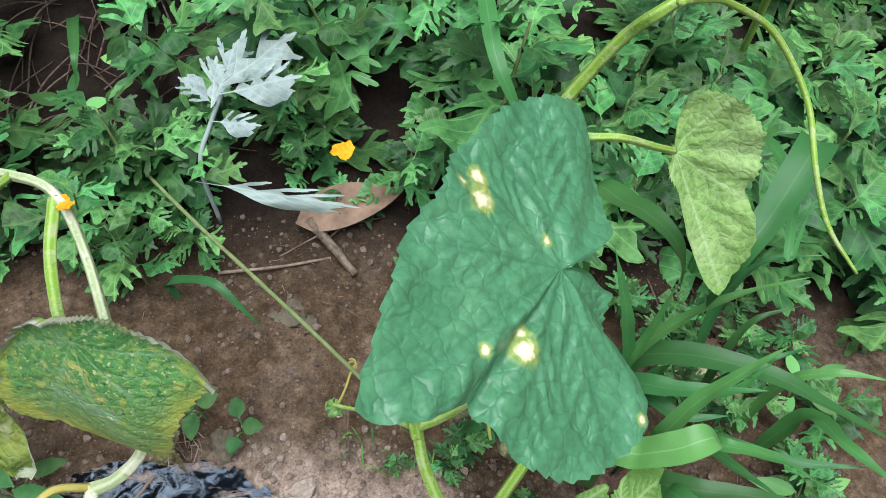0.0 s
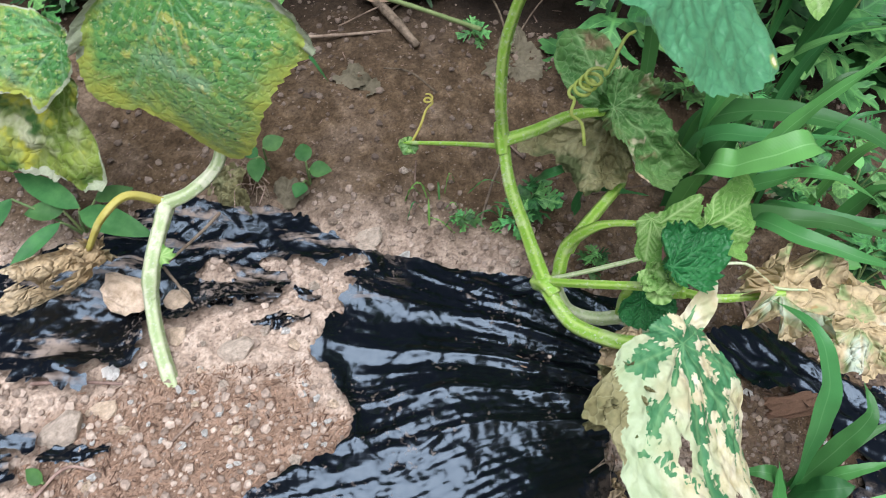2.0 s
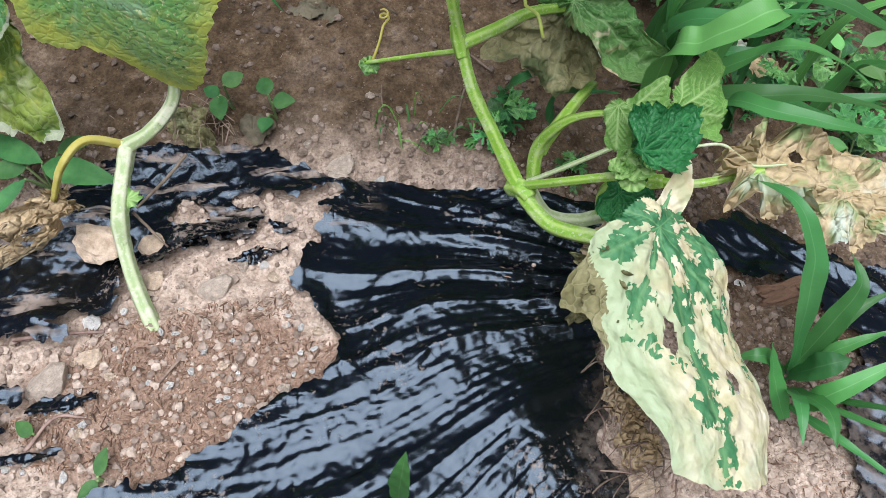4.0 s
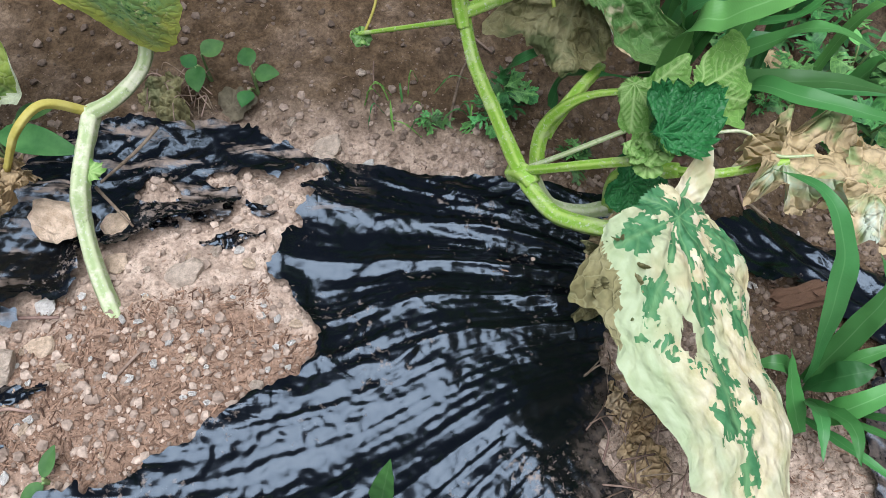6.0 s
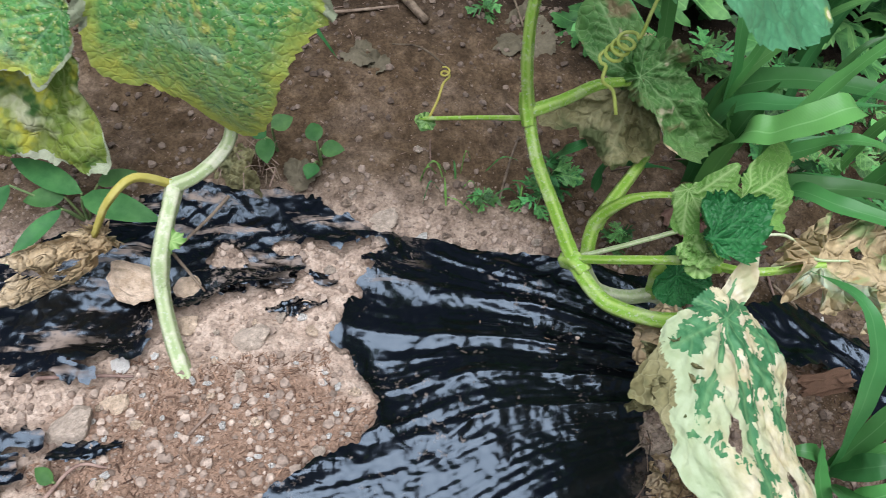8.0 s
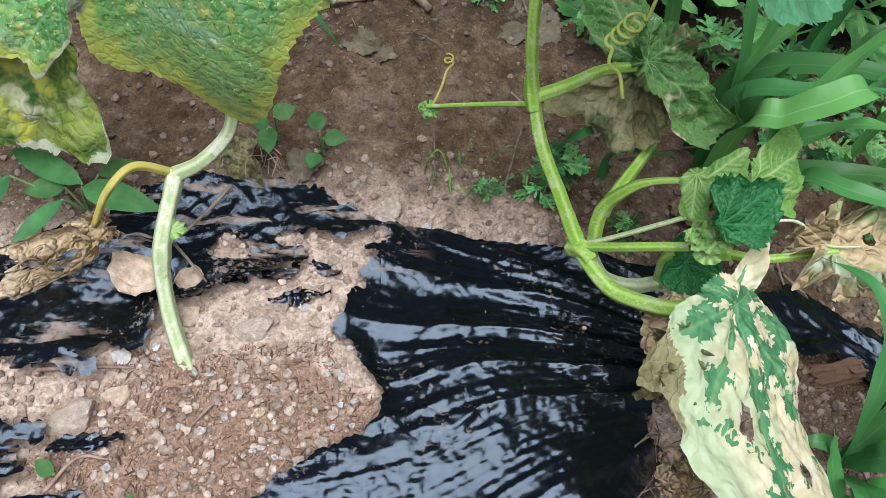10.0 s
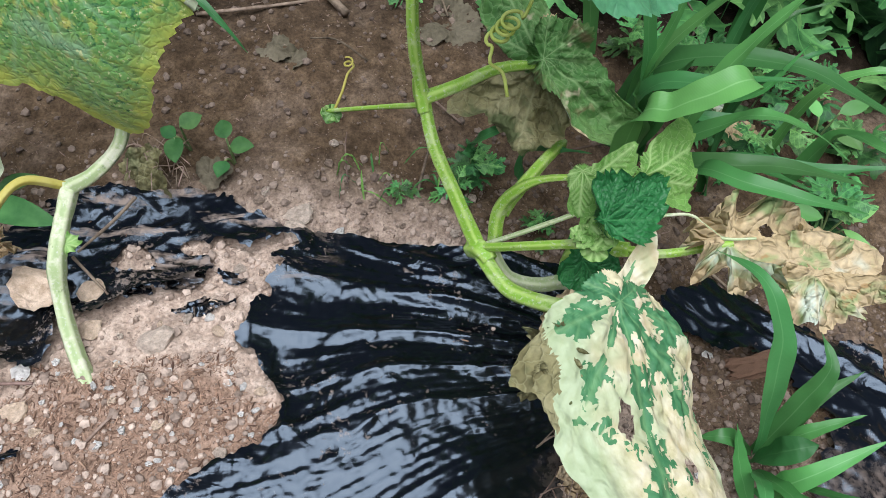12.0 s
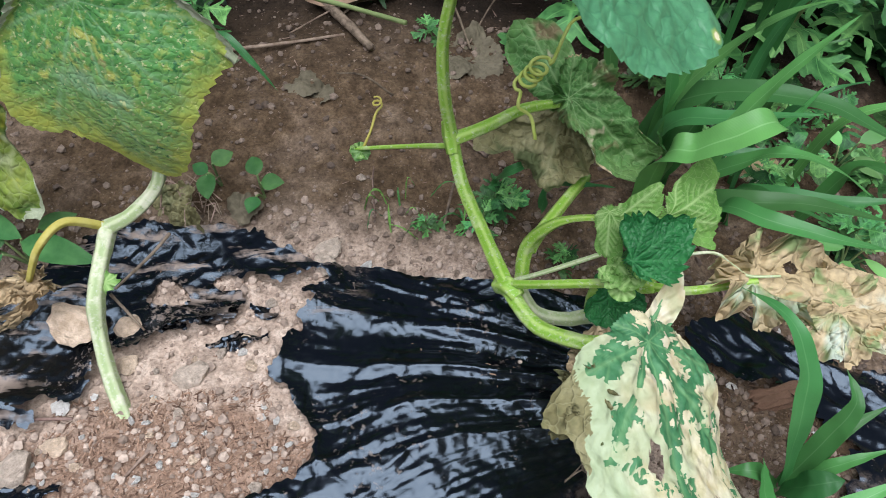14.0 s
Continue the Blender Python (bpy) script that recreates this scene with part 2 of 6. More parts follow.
def leaf_material(name, deep, mid, light, vein, rough=0.42, quilt=130.0, through_share=0.18, depth=0.0015, strength=0.6, spots=None, marks=(), ribs=0.55, netted=0.4, margin=None, ageing=None, gloss=0.16):
    """A leaf blade: two-scale colour, paler ribs, a quilted surface. spots: (colour, amount, scale) blotches; ageing: the colour that spreads from the tip."""
    m, n, l, p = material(name)
    c = coords(n)
    a, b = noise_tex(n, l, c, 28.0, 4.0), noise_tex(n, l, c, 300.0, 4.0, 0.6)
    col = ramp(n, l, a, [(0.3, deep), (0.52, mid), (0.75, light)])
    g = ramp(n, l, b, [(0.3, (0.8, 0.8, 0.8)), (0.7, (1.15, 1.15, 1.1))])
    col = mixc(n, l, 1.0, col, g, "MULTIPLY")
    if ageing:
        old = maths(n, l, "ADD", attribute(n, "along"), maths(n, l, "MULTIPLY", maths(n, l, "SUBTRACT", noise_tex(n, l, c, 45.0, 4.0), 0.5), 1.1))
        col = mixc(n, l, ramp(n, l, old, [(0.2, (0, 0, 0)), (0.9, (0.65, 0.65, 0.65))]), col, ageing)
    sway = n.new("ShaderNodeTexNoise")
    sway.inputs["Scale"].default_value = quilt * 0.8
    l.new(c, sway.inputs["Vector"])
    swayed = n.new("ShaderNodeMix")
    swayed.data_type, swayed.blend_type = "RGBA", "LINEAR_LIGHT"
    swayed.inputs[0].default_value = 0.5 / quilt
    l.new(c, swayed.inputs[6])
    l.new(sway.outputs["Color"], swayed.inputs[7])
    net = cell_edge(n, l, swayed.outputs[2], quilt)
    netting = ramp(n, l, net, [(0.0, (netted, netted, netted)), (0.06, (0, 0, 0))])
    col = mixc(n, l, netting, col, vein)
    for colour, low, high, scale in spots or ():
        s = noise_tex(n, l, c, scale, 3.0, 0.6, 0.0)
        col = mixc(n, l, ramp(n, l, s, [(low, (0, 0, 0)), (high, (1, 1, 1))]), col, colour)
    col = mixc(n, l, maths(n, l, "MULTIPLY", attribute(n, "vein"), ribs), col, vein)
    if margin:
        e = maths(n, l, "ADD", attribute(n, "edge"), maths(n, l, "MULTIPLY", maths(n, l, "SUBTRACT", noise_tex(n, l, c, 70.0, 3.0), 0.5), 0.6))
        col = mixc(n, l, ramp(n, l, e, [(margin[1], (0, 0, 0)), (margin[2], (0.85, 0.85, 0.85))]), col, margin[0])
    for x, y, r in marks:
        d = n.new("ShaderNodeVectorMath")
        d.operation = "DISTANCE"
        flat = n.new("ShaderNodeMapping")
        flat.inputs["Scale"].default_value = (1, 1, 0)
        l.new(c, flat.inputs["Vector"])
        l.new(flat.outputs[0], d.inputs[0])
        d.inputs[1].default_value = (x, y, 0)
        away = maths(n, l, "ADD", maths(n, l, "DIVIDE", d.outputs["Value"], r * 4.0), maths(n, l, "MULTIPLY", maths(n, l, "SUBTRACT", noise_tex(n, l, c, 330.0, 2.0), 0.5), 0.35))
        col = mixc(n, l, ramp(n, l, away, [(0.22, (0.8, 0.8, 0.8)), (0.45, (0, 0, 0))]), col, (0.40, 0.48, 0.1))
        col = mixc(n, l, ramp(n, l, away, [(0.15, (1, 1, 1)), (0.24, (0, 0, 0))]), col, (0.8, 0.74, 0.48))
    l.new(col, p.inputs["Base Color"])
    p.inputs["Roughness"].default_value = rough
    p.inputs["Specular IOR Level"].default_value = gloss
    raised = ramp(n, l, net, [(0.0, (0, 0, 0)), (0.12, (0.55, 0.55, 0.55)), (0.4, (1, 1, 1))])
    raised.node.color_ramp.interpolation = "B_SPLINE"
    first = bump(n, l, p, raised, strength, depth)
    bump(n, l, p, b, 0.25, 0.0006, first)
    if through_share:
        translucent(m, col, through_share)
    return m


def patchy_material():
    """A scorched leaf: blistered cream dead patches with crisp stepped edges; green is left along the ribs."""
    m, n, l, p = material("scorched_leaf")
    c = coords(n)
    warp = n.new("ShaderNodeTexNoise")
    warp.inputs["Scale"].default_value = 110.0
    l.new(c, warp.inputs["Vector"])
    moved = n.new("ShaderNodeMix")
    moved.data_type, moved.blend_type = "RGBA", "LINEAR_LIGHT"
    moved.inputs[0].default_value = 0.004
    l.new(c, moved.inputs[6])
    l.new(warp.outputs["Color"], moved.inputs[7])
    cells = n.new("ShaderNodeTexVoronoi")
    cells.distance = "CHEBYCHEV"
    cells.inputs["Scale"].default_value = 330.0
    l.new(moved.outputs[2], cells.inputs["Vector"])
    cell = n.new("ShaderNodeSeparateColor")
    l.new(cells.outputs["Color"], cell.inputs[0])
    big = noise_tex(n, l, cells.outputs["Position"], 62.0, 2.0)
    v = maths(n, l, "MULTIPLY", attribute(n, "rib_turn"), 2.4)
    v = maths(n, l, "ADD", v, maths(n, l, "MULTIPLY", maths(n, l, "SUBTRACT", big, 0.5), 2.3))
    v = maths(n, l, "ADD", v, maths(n, l, "MULTIPLY", cell.outputs[0], 0.22))
    v = maths(n, l, "ADD", v, maths(n, l, "MULTIPLY", attribute(n, "along"), 0.72))
    s = n.new("ShaderNodeSeparateXYZ")
    l.new(c, s.inputs[0])
    border = maths(n, l, "ADD", maths(n, l, "MULTIPLY", s.outputs[1], -10.0), maths(n, l, "MULTIPLY", noise_tex(n, l, c, 40.0, 3.0), 0.2))
    edge_in = ramp(n, l, border, [(0.40, (0, 0, 0)), (0.52, (0.85, 0.85, 0.85))])
    v = maths(n, l, "ADD", v, edge_in)
    dead = ramp(n, l, v, [(0.61, (0, 0, 0)), (0.64, (1, 1, 1))])
    g = noise_tex(n, l, c, 160.0, 4.0)
    green = ramp(n, l, g, [(0.3, (0.028, 0.13, 0.05)), (0.7, (0.075, 0.23, 0.095))])
    green = mixc(n, l, maths(n, l, "MULTIPLY", attribute(n, "vein"), 0.5), green, (0.2, 0.38, 0.16))
    fine = noise_tex(n, l, c, 95.0, 5.0, 0.65)
    cream = ramp(n, l, fine, [(0.3, (0.41, 0.37, 0.19)), (0.48, (0.56, 0.51, 0.32)), (0.72, (0.66, 0.61, 0.46))])
    tan = ramp(n, l, noise_tex(n, l, c, 55.0, 3.0), [(0.55, (0, 0, 0)), (0.66, (0.8, 0.8, 0.8))])
    cream = mixc(n, l, tan, cream, (0.46, 0.35, 0.18))
    mint = mixc(n, l, fine, (0.27, 0.37, 0.18), (0.46, 0.54, 0.36))
    washed = ramp(n, l, noise_tex(n, l, c, 30.0, 2.0), [(0.5, (0, 0, 0)), (0.66, (0.7, 0.7, 0.7))])
    cream = mixc(n, l, maths(n, l, "MAXIMUM", washed, ramp(n, l, border, [(0.24, (0, 0, 0)), (0.40, (0.9, 0.9, 0.9))])), cream, mint)
    cream = mixc(n, l, maths(n, l, "MULTIPLY", attribute(n, "vein"), 0.35), cream, (0.36, 0.40, 0.2))
    col = mixc(n, l, dead, green, cream)
    l.new(col, p.inputs["Base Color"])
    p.inputs["Roughness"].default_value = 0.55
    p.inputs["Specular IOR Level"].default_value = 0.3
    blister = n.new("ShaderNodeTexVoronoi")
    blister.feature = "SMOOTH_F1"
    blister.inputs["Scale"].default_value = 170.0
    l.new(moved.outputs[2], blister.inputs["Vector"])
    first = bump(n, l, p, blister.outputs["Distance"], 0.55, -0.004)
    first = bump(n, l, p, dead, 0.5, -0.0005, first)
    bump(n, l, p, g, 0.3, 0.001, first)
    translucent(m, col, 0.12)
    return m


def plain_plant(name, deep, light, rough=0.45, scale=70.0, share=0.15, vary=0.25, streak=None, rib=None, gloss=0.14):
    m, n, l, p = material(name)
    c = coords(n)
    if streak:
        k = n.new("ShaderNodeMapping")
        k.inputs["Scale"].default_value = streak
        l.new(c, k.inputs["Vector"])
        c = k.outputs[0]
    f = noise_tex(n, l, c, scale, 4.0, 0.6)
    col = ramp(n, l, f, [(0.3, deep), (0.72, light)])
    if rib:
        s = n.new("ShaderNodeSeparateXYZ")
        l.new(coords(n), s.inputs[0])
        far = maths(n, l, "ABSOLUTE", s.outputs[1])
        side = maths(n, l, "ABSOLUTE", maths(n, l, "SINE", maths(n, l, "MULTIPLY", maths(n, l, "SUBTRACT", s.outputs[0], maths(n, l, "MULTIPLY", far, 0.75)), 19.0)))
        line = maths(n, l, "MINIMUM", maths(n, l, "MULTIPLY", far, 14.0), maths(n, l, "MULTIPLY", side, 1.6))
        col = mixc(n, l, ramp(n, l, line, [(0.1, (0.6, 0.6, 0.6)), (0.32, (0, 0, 0))]), col, rib)
    if vary:
        r = chance(n)
        h = n.new("ShaderNodeHueSaturation")
        v = maths(n, l, "MULTIPLY_ADD", r, 2 * vary)
        v.node.inputs[2].default_value = 1.0 - vary
        w = maths(n, l, "MULTIPLY_ADD", maths(n, l, "FRACT", maths(n, l, "MULTIPLY", r, 7.13)), -0.045)
        w.node.inputs[2].default_value = 0.515
        l.new(v, h.inputs["Value"])
        l.new(w, h.inputs["Hue"])
        l.new(col, h.inputs["Color"])
        col = h.outputs[0]
    l.new(col, p.inputs["Base Color"])
    p.inputs["Roughness"].default_value = rough
    p.inputs["Specular IOR Level"].default_value = gloss
    bump(n, l, p, f, 0.35, 0.001)
    if share:
        translucent(m, col, share)
    return m


def stem_material(name, groove, ridge, worn):
    """A ribbed stem: paler ridges along it, worn pale patches, fine specks."""
    m, n, l, p = material(name)
    c = coords(n)
    f = noise_tex(n, l, c, 140.0, 4.0, 0.6)
    side = maths(n, l, "ADD", attribute(n, "ridge"), maths(n, l, "MULTIPLY", maths(n, l, "SUBTRACT", f, 0.5), 1.6))
    col = mixc(n, l, ramp(n, l, side, [(0.25, (0.1, 0.1, 0.1)), (0.8, (0.95, 0.95, 0.95))]), groove, ridge)
    patch = ramp(n, l, noise_tex(n, l, c, 75.0, 5.0, 0.7), [(0.52, (0, 0, 0)), (0.62, (0.85, 0.85, 0.85))])
    col = mixc(n, l, patch, col, worn)
    speck = noise_tex(n, l, c, 620.0, 3.0, 0.6)
    col = mixc(n, l, ramp(n, l, speck, [(0.58, (0, 0, 0)), (0.66, (0.6, 0.6, 0.6))]), col, tuple(0.4 * a + 0.35 for a in worn))
    col = mixc(n, l, ramp(n, l, noise_tex(n, l, c, 210.0, 3.0), [(0.66, (0, 0, 0)), (0.72, (0.55, 0.55, 0.55))]), col, tuple(0.45 * a for a in groove))
    l.new(col, p.inputs["Base Color"])
    p.inputs["Roughness"].default_value = 0.55
    p.inputs["Specular IOR Level"].default_value = 0.3
    first = bump(n, l, p, f, 0.6, 0.0012)
    bump(n, l, p, speck, 0.5, 0.0005, first)
    translucent(m, col, 0.1)
    return m


def grass_material(name="grass_blade", low=0.62, yellow=0.0):
    m, n, l, p = material(name)
    across = attribute(n, "across")
    f = noise_tex(n, l, coords(n), 45.0, 3.0)
    col = ramp(n, l, f, [(0.3, (0.018 + 0.05 * yellow, 0.125, 0.021)), (0.72, (0.036 + 0.08 * yellow, 0.215 + 0.03 * yellow, 0.038))])
    lines = maths(n, l, "SINE", maths(n, l, "MULTIPLY", across, 85.0))
    col = mixc(n, l, maths(n, l, "MULTIPLY_ADD", lines, 0.05), col, (0.1, 0.28, 0.09))
    mid = ramp(n, l, maths(n, l, "ABSOLUTE", across), [(0.02, (0.3, 0.3, 0.3)), (0.07, (0, 0, 0))])
    col = mixc(n, l, mid, col, (0.2, 0.4, 0.17))
    h = n.new("ShaderNodeHueSaturation")
    r = chance(n)
    v = maths(n, l, "MULTIPLY_ADD", r, 0.6)
    v.node.inputs[2].default_value = low
    w = maths(n, l, "MULTIPLY_ADD", maths(n, l, "FRACT", maths(n, l, "MULTIPLY", r, 7.13)), -0.03)
    w.node.inputs[2].default_value = 0.515
    l.new(v, h.inputs["Value"])
    l.new(w, h.inputs["Hue"])
    l.new(col, h.inputs["Color"])
    l.new(h.outputs[0], p.inputs["Base Color"])
    p.inputs["Roughness"].default_value = 0.36
    p.inputs["Specular IOR Level"].default_value = 0.3
    bump(n, l, p, lines, 0.06, 0.0003)
    translucent(m, h.outputs[0], 0.25)
    return m


SOIL = soil_material()
CRUMB = crumb_material("soil_crumbs", (0.2, 0.144, 0.108), (0.56, 0.44, 0.35))
FIBRE = crumb_material("dry_fibres", (0.075, 0.038, 0.023), (0.38, 0.24, 0.16))
TANSTONE = stone_material("tan_stone", (0.44, 0.31, 0.2), (0.8, 0.63, 0.47))
GREYSTONE = stone_material("grey_stone", (0.34, 0.265, 0.2), (0.68, 0.56, 0.45))
BROWNSTONE = stone_material("brown_stone", (0.16, 0.112, 0.08), (0.36, 0.27, 0.2))
WHITE = stone_material("white_stone", (0.62, 0.58, 0.52), (0.82, 0.8, 0.75))
FILM = film_material()
SCRAPFILM = film_material("black_film_scrap", (0.42, 0.24))
BIGLEAF = leaf_material("cucumber_leaf", (0.066, 0.225, 0.105), (0.082, 0.265, 0.127), (0.11, 0.31, 0.152), (0.022, 0.11, 0.05), rough=0.38, quilt=115.0, strength=0.24, depth=0.0022, netted=0.28, ribs=0.4, gloss=0.5, margin=((0.2, 0.4, 0.1), 1.08, 1.22),
                        marks=[(0.0165, -0.0486, 0.0035), (0.0225, -0.0405, 0.0045), (0.0381, 0.0174, 0.0042), (0.0339, 0.0109, 0.0022), (0.0583, 0.0072, 0.002), (-0.0015, -0.0128, 0.002), (-0.0002, 0.0697, 0.002), (0.028, -0.050, 0.0022)])
YELLOWED = leaf_material("yellowed_leaf", (0.055, 0.19, 0.052), (0.095, 0.28, 0.072), (0.15, 0.36, 0.105), (0.25, 0.44, 0.23), rough=0.45, quilt=230.0, strength=0.35, depth=0.0014, through_share=0.2, ribs=0.55, netted=0.14, ageing=(0.3, 0.43, 0.14), gloss=0.3,
                         margin=((0.46, 0.50, 0.09), 0.76, 1.12), spots=[((0.26, 0.38, 0.09), 0.52, 0.66, 230.0), ((0.22, 0.38, 0.2), 0.58, 0.72, 40.0), ((0.40, 0.43, 0.11), 0.60, 0.70, 110.0), ((0.5, 0.54, 0.26), 0.60, 0.67, 480.0), ((0.03, 0.13, 0.045), 0.58, 0.68, 330.0), ((0.42, 0.34, 0.16), 0.68, 0.76, 70.0)])
FADED = leaf_material("faded_leaf", (0.07, 0.14, 0.025), (0.18, 0.25, 0.045), (0.32, 0.36, 0.1), (0.3, 0.36, 0.14), rough=0.65, quilt=140.0,
                      spots=[((0.5, 0.52, 0.32), 0.54, 0.66, 36.0), ((0.42, 0.42, 0.06), 0.56, 0.66, 58.0), ((0.05, 0.12, 0.03), 0.58, 0.68, 45.0)])
PALEBACK = leaf_material("pale_leaf_back", (0.1, 0.24, 0.048), (0.14, 0.295, 0.066), (0.19, 0.35, 0.095), (0.34, 0.5, 0.19), rough=0.6, quilt=260.0, depth=0.001, strength=0.35, ribs=0.95, netted=0.3)
PALELEAF = leaf_material("pale_drooping_leaf", (0.17, 0.32, 0.085), (0.24, 0.41, 0.12), (0.34, 0.5, 0.2), (0.45, 0.6, 0.3), rough=0.6, quilt=200.0, depth=0.0012, strength=0.4, ribs=0.6, netted=0.3)
WHITISH = leaf_material("whitened_leaf_back", (0.24, 0.29, 0.17), (0.36, 0.39, 0.28), (0.48, 0.49, 0.38), (0.45, 0.5, 0.36), rough=0.7, quilt=200.0, depth=0.001, strength=0.4)
TENDRIL = plain_plant("yellow_tendril", (0.46, 0.56, 0.10), (0.66, 0.72, 0.24), 0.5, 120.0, 0.15, 0.0)
WITHERED = leaf_material("withered_leaf", (0.05, 0.15, 0.04), (0.1, 0.23, 0.065), (0.18, 0.31, 0.1), (0.26, 0.4, 0.17), rough=0.6, quilt=180.0, depth=0.0015, strength=0.5, ribs=0.8,
                         spots=[((0.24, 0.19, 0.1), 0.60, 0.68, 38.0), ((0.5, 0.47, 0.3), 0.66, 0.72, 60.0)])
BROWNED = leaf_material("browned_leaf", (0.14, 0.125, 0.055), (0.25, 0.23, 0.115), (0.4, 0.37, 0.22), (0.34, 0.33, 0.18), rough=0.75, quilt=170.0, depth=0.002, strength=0.6,
                        spots=[((0.1, 0.12, 0.05), 0.55, 0.66, 40.0)])
TAN = leaf_material("tan_dead_leaf", (0.38, 0.29, 0.15), (0.55, 0.43, 0.26), (0.66, 0.57, 0.4), (0.55, 0.43, 0.25), rough=0.75, quilt=110.0, depth=0.003, strength=0.8,
                    spots=[((0.26, 0.33, 0.14), 0.52, 0.60, 38.0), ((0.55, 0.62, 0.5), 0.58, 0.66, 26.0), ((0.36, 0.24, 0.11), 0.66, 0.72, 80.0)])
CRISP = leaf_material("crisp_brown_leaf", (0.3, 0.205, 0.11), (0.52, 0.39, 0.235), (0.7, 0.57, 0.4), (0.4, 0.28, 0.15), rough=0.8, quilt=140.0, depth=0.003, strength=0.9)
YOUNG = leaf_material("young_leaf", (0.012, 0.095, 0.026), (0.02, 0.14, 0.04), (0.036, 0.19, 0.058), (0.07, 0.27, 0.09), rough=0.36, quilt=320.0, depth=0.0016, strength=0.5, ribs=0.45, netted=0.12, gloss=0.25)
GREYLEAF = leaf_material("grey_dead_leaf", (0.075, 0.066, 0.042), (0.125, 0.108, 0.074), (0.18, 0.155, 0.11), (0.14, 0.12, 0.08), rough=0.8, quilt=160.0, depth=0.0015, strength=0.4, through_share=0.05)
SCORCHED = patchy_material()
STEM = stem_material("green_stem", (0.2, 0.4, 0.035), (0.34, 0.5, 0.11), (0.42, 0.53, 0.22))
PALESTEM = stem_material("pale_cut_stem", (0.32, 0.42, 0.19), (0.5, 0.56, 0.33), (0.62, 0.62, 0.46))
YELLOWSTEM = plain_plant("yellow_petiole", (0.36, 0.31, 0.05), (0.54, 0.48, 0.16), 0.5, 120.0, 0.1, 0.0)
MUGWORT = plain_plant("mugwort_leaf", (0.016, 0.085, 0.024), (0.095, 0.275, 0.078), 0.45, 5.0, 0.1, 0.7, None, (0.12, 0.32, 0.09), 0.22)
WEEDSTEM = plain_plant("weed_stem", (0.12, 0.2, 0.07), (0.24, 0.33, 0.14), 0.6, 120.0, 0.0, 0.2)
SILVER = plain_plant("silver_leaf_back", (0.22, 0.3, 0.265), (0.38, 0.46, 0.42), 0.75, 8.0, 0.1, 0.1, None, (0.42, 0.5, 0.46))
GRASS = grass_material(low=0.52)
FRESHGRASS = grass_material("fresh_grass_blade", 0.95, 0.3)
CLOVER = plain_plant("seedling_leaf", (0.03, 0.115, 0.035), (0.07, 0.2, 0.06), 0.5, 90.0, 0.15, 0.12)
DRYLEAF = plain_plant("dry_leaf", (0.13, 0.08, 0.055), (0.3, 0.195, 0.14), 0.8, 60.0, 0.05, 0.25)
TWIG = plain_plant("dry_twig", (0.15, 0.105, 0.075), (0.36, 0.28, 0.21), 0.85, 200.0, 0.0, 0.2)
STALK = plain_plant("dark_dry_stalk", (0.05, 0.036, 0.026), (0.22, 0.165, 0.12), 0.85, 200.0, 0.0, 0.3)
PETAL = plain_plant("orange_petal", (0.75, 0.3, 0.01), (0.9, 0.5, 0.03), 0.6, 120.0, 0.2, 0.0)
ROTWOOD = plain_plant("rotten_wood", (0.07, 0.038, 0.024), (0.24, 0.145, 0.095), 0.85, 60.0, 0.0, 0.0, (1.0, 6.0, 6.0))


# ---- helpers for shapes ----
def mesh_of(name, verts, faces, smooth=True):
    me = bpy.data.meshes.new(name)
    me.from_pydata([tuple(v) for v in verts], [], faces)
    me.update()
    if smooth:
        me.shade_smooth()
    return me


STANDS = {}


def thing(name, at, label, category, group=""):
    ob = tagged(new(name), label, category, group)
    ob.matrix_world = Matrix.Translation(at)
    ob.empty_display_size = 0.02
    STANDS[ob.name] = Matrix.Translation(at)
    return ob


def part(name, me, mat, parent=None, label="", m=None):
    """Links a mesh as one object, under its thing where one is given; m: its pose in the world."""
    ob = new(name, me)
    if mat and not me.materials:
        me.materials.append(mat)
    elif mat and me.materials[0] is None:
        me.materials[0] = mat
    m = m or Matrix()
    if parent:
        ob.parent = parent
        ob.matrix_parent_inverse = STANDS[parent.name].inverted()
    STANDS[ob.name] = m
    ob.matrix_basis = m
    return tagged(ob, label)


def glide(points, steps=8):
    """A smooth line through the points (Catmull-Rom)."""
    p = [Vector(q) for q in points]
    p = [2 * p[0] - p[1]] + p + [2 * p[-1] - p[-2]]
    out = []
    for i in range(1, len(p) - 2):
        a, b, c, d = p[i - 1 : i + 3]
        for k in range(steps):
            t = k / steps
            out.append(0.5 * (2 * b + (c - a) * t + (2 * a - 5 * b + 4 * c - d) * t * t + (3 * b - a - 3 * c + d) * t ** 3))
    return out + [p[-2]]


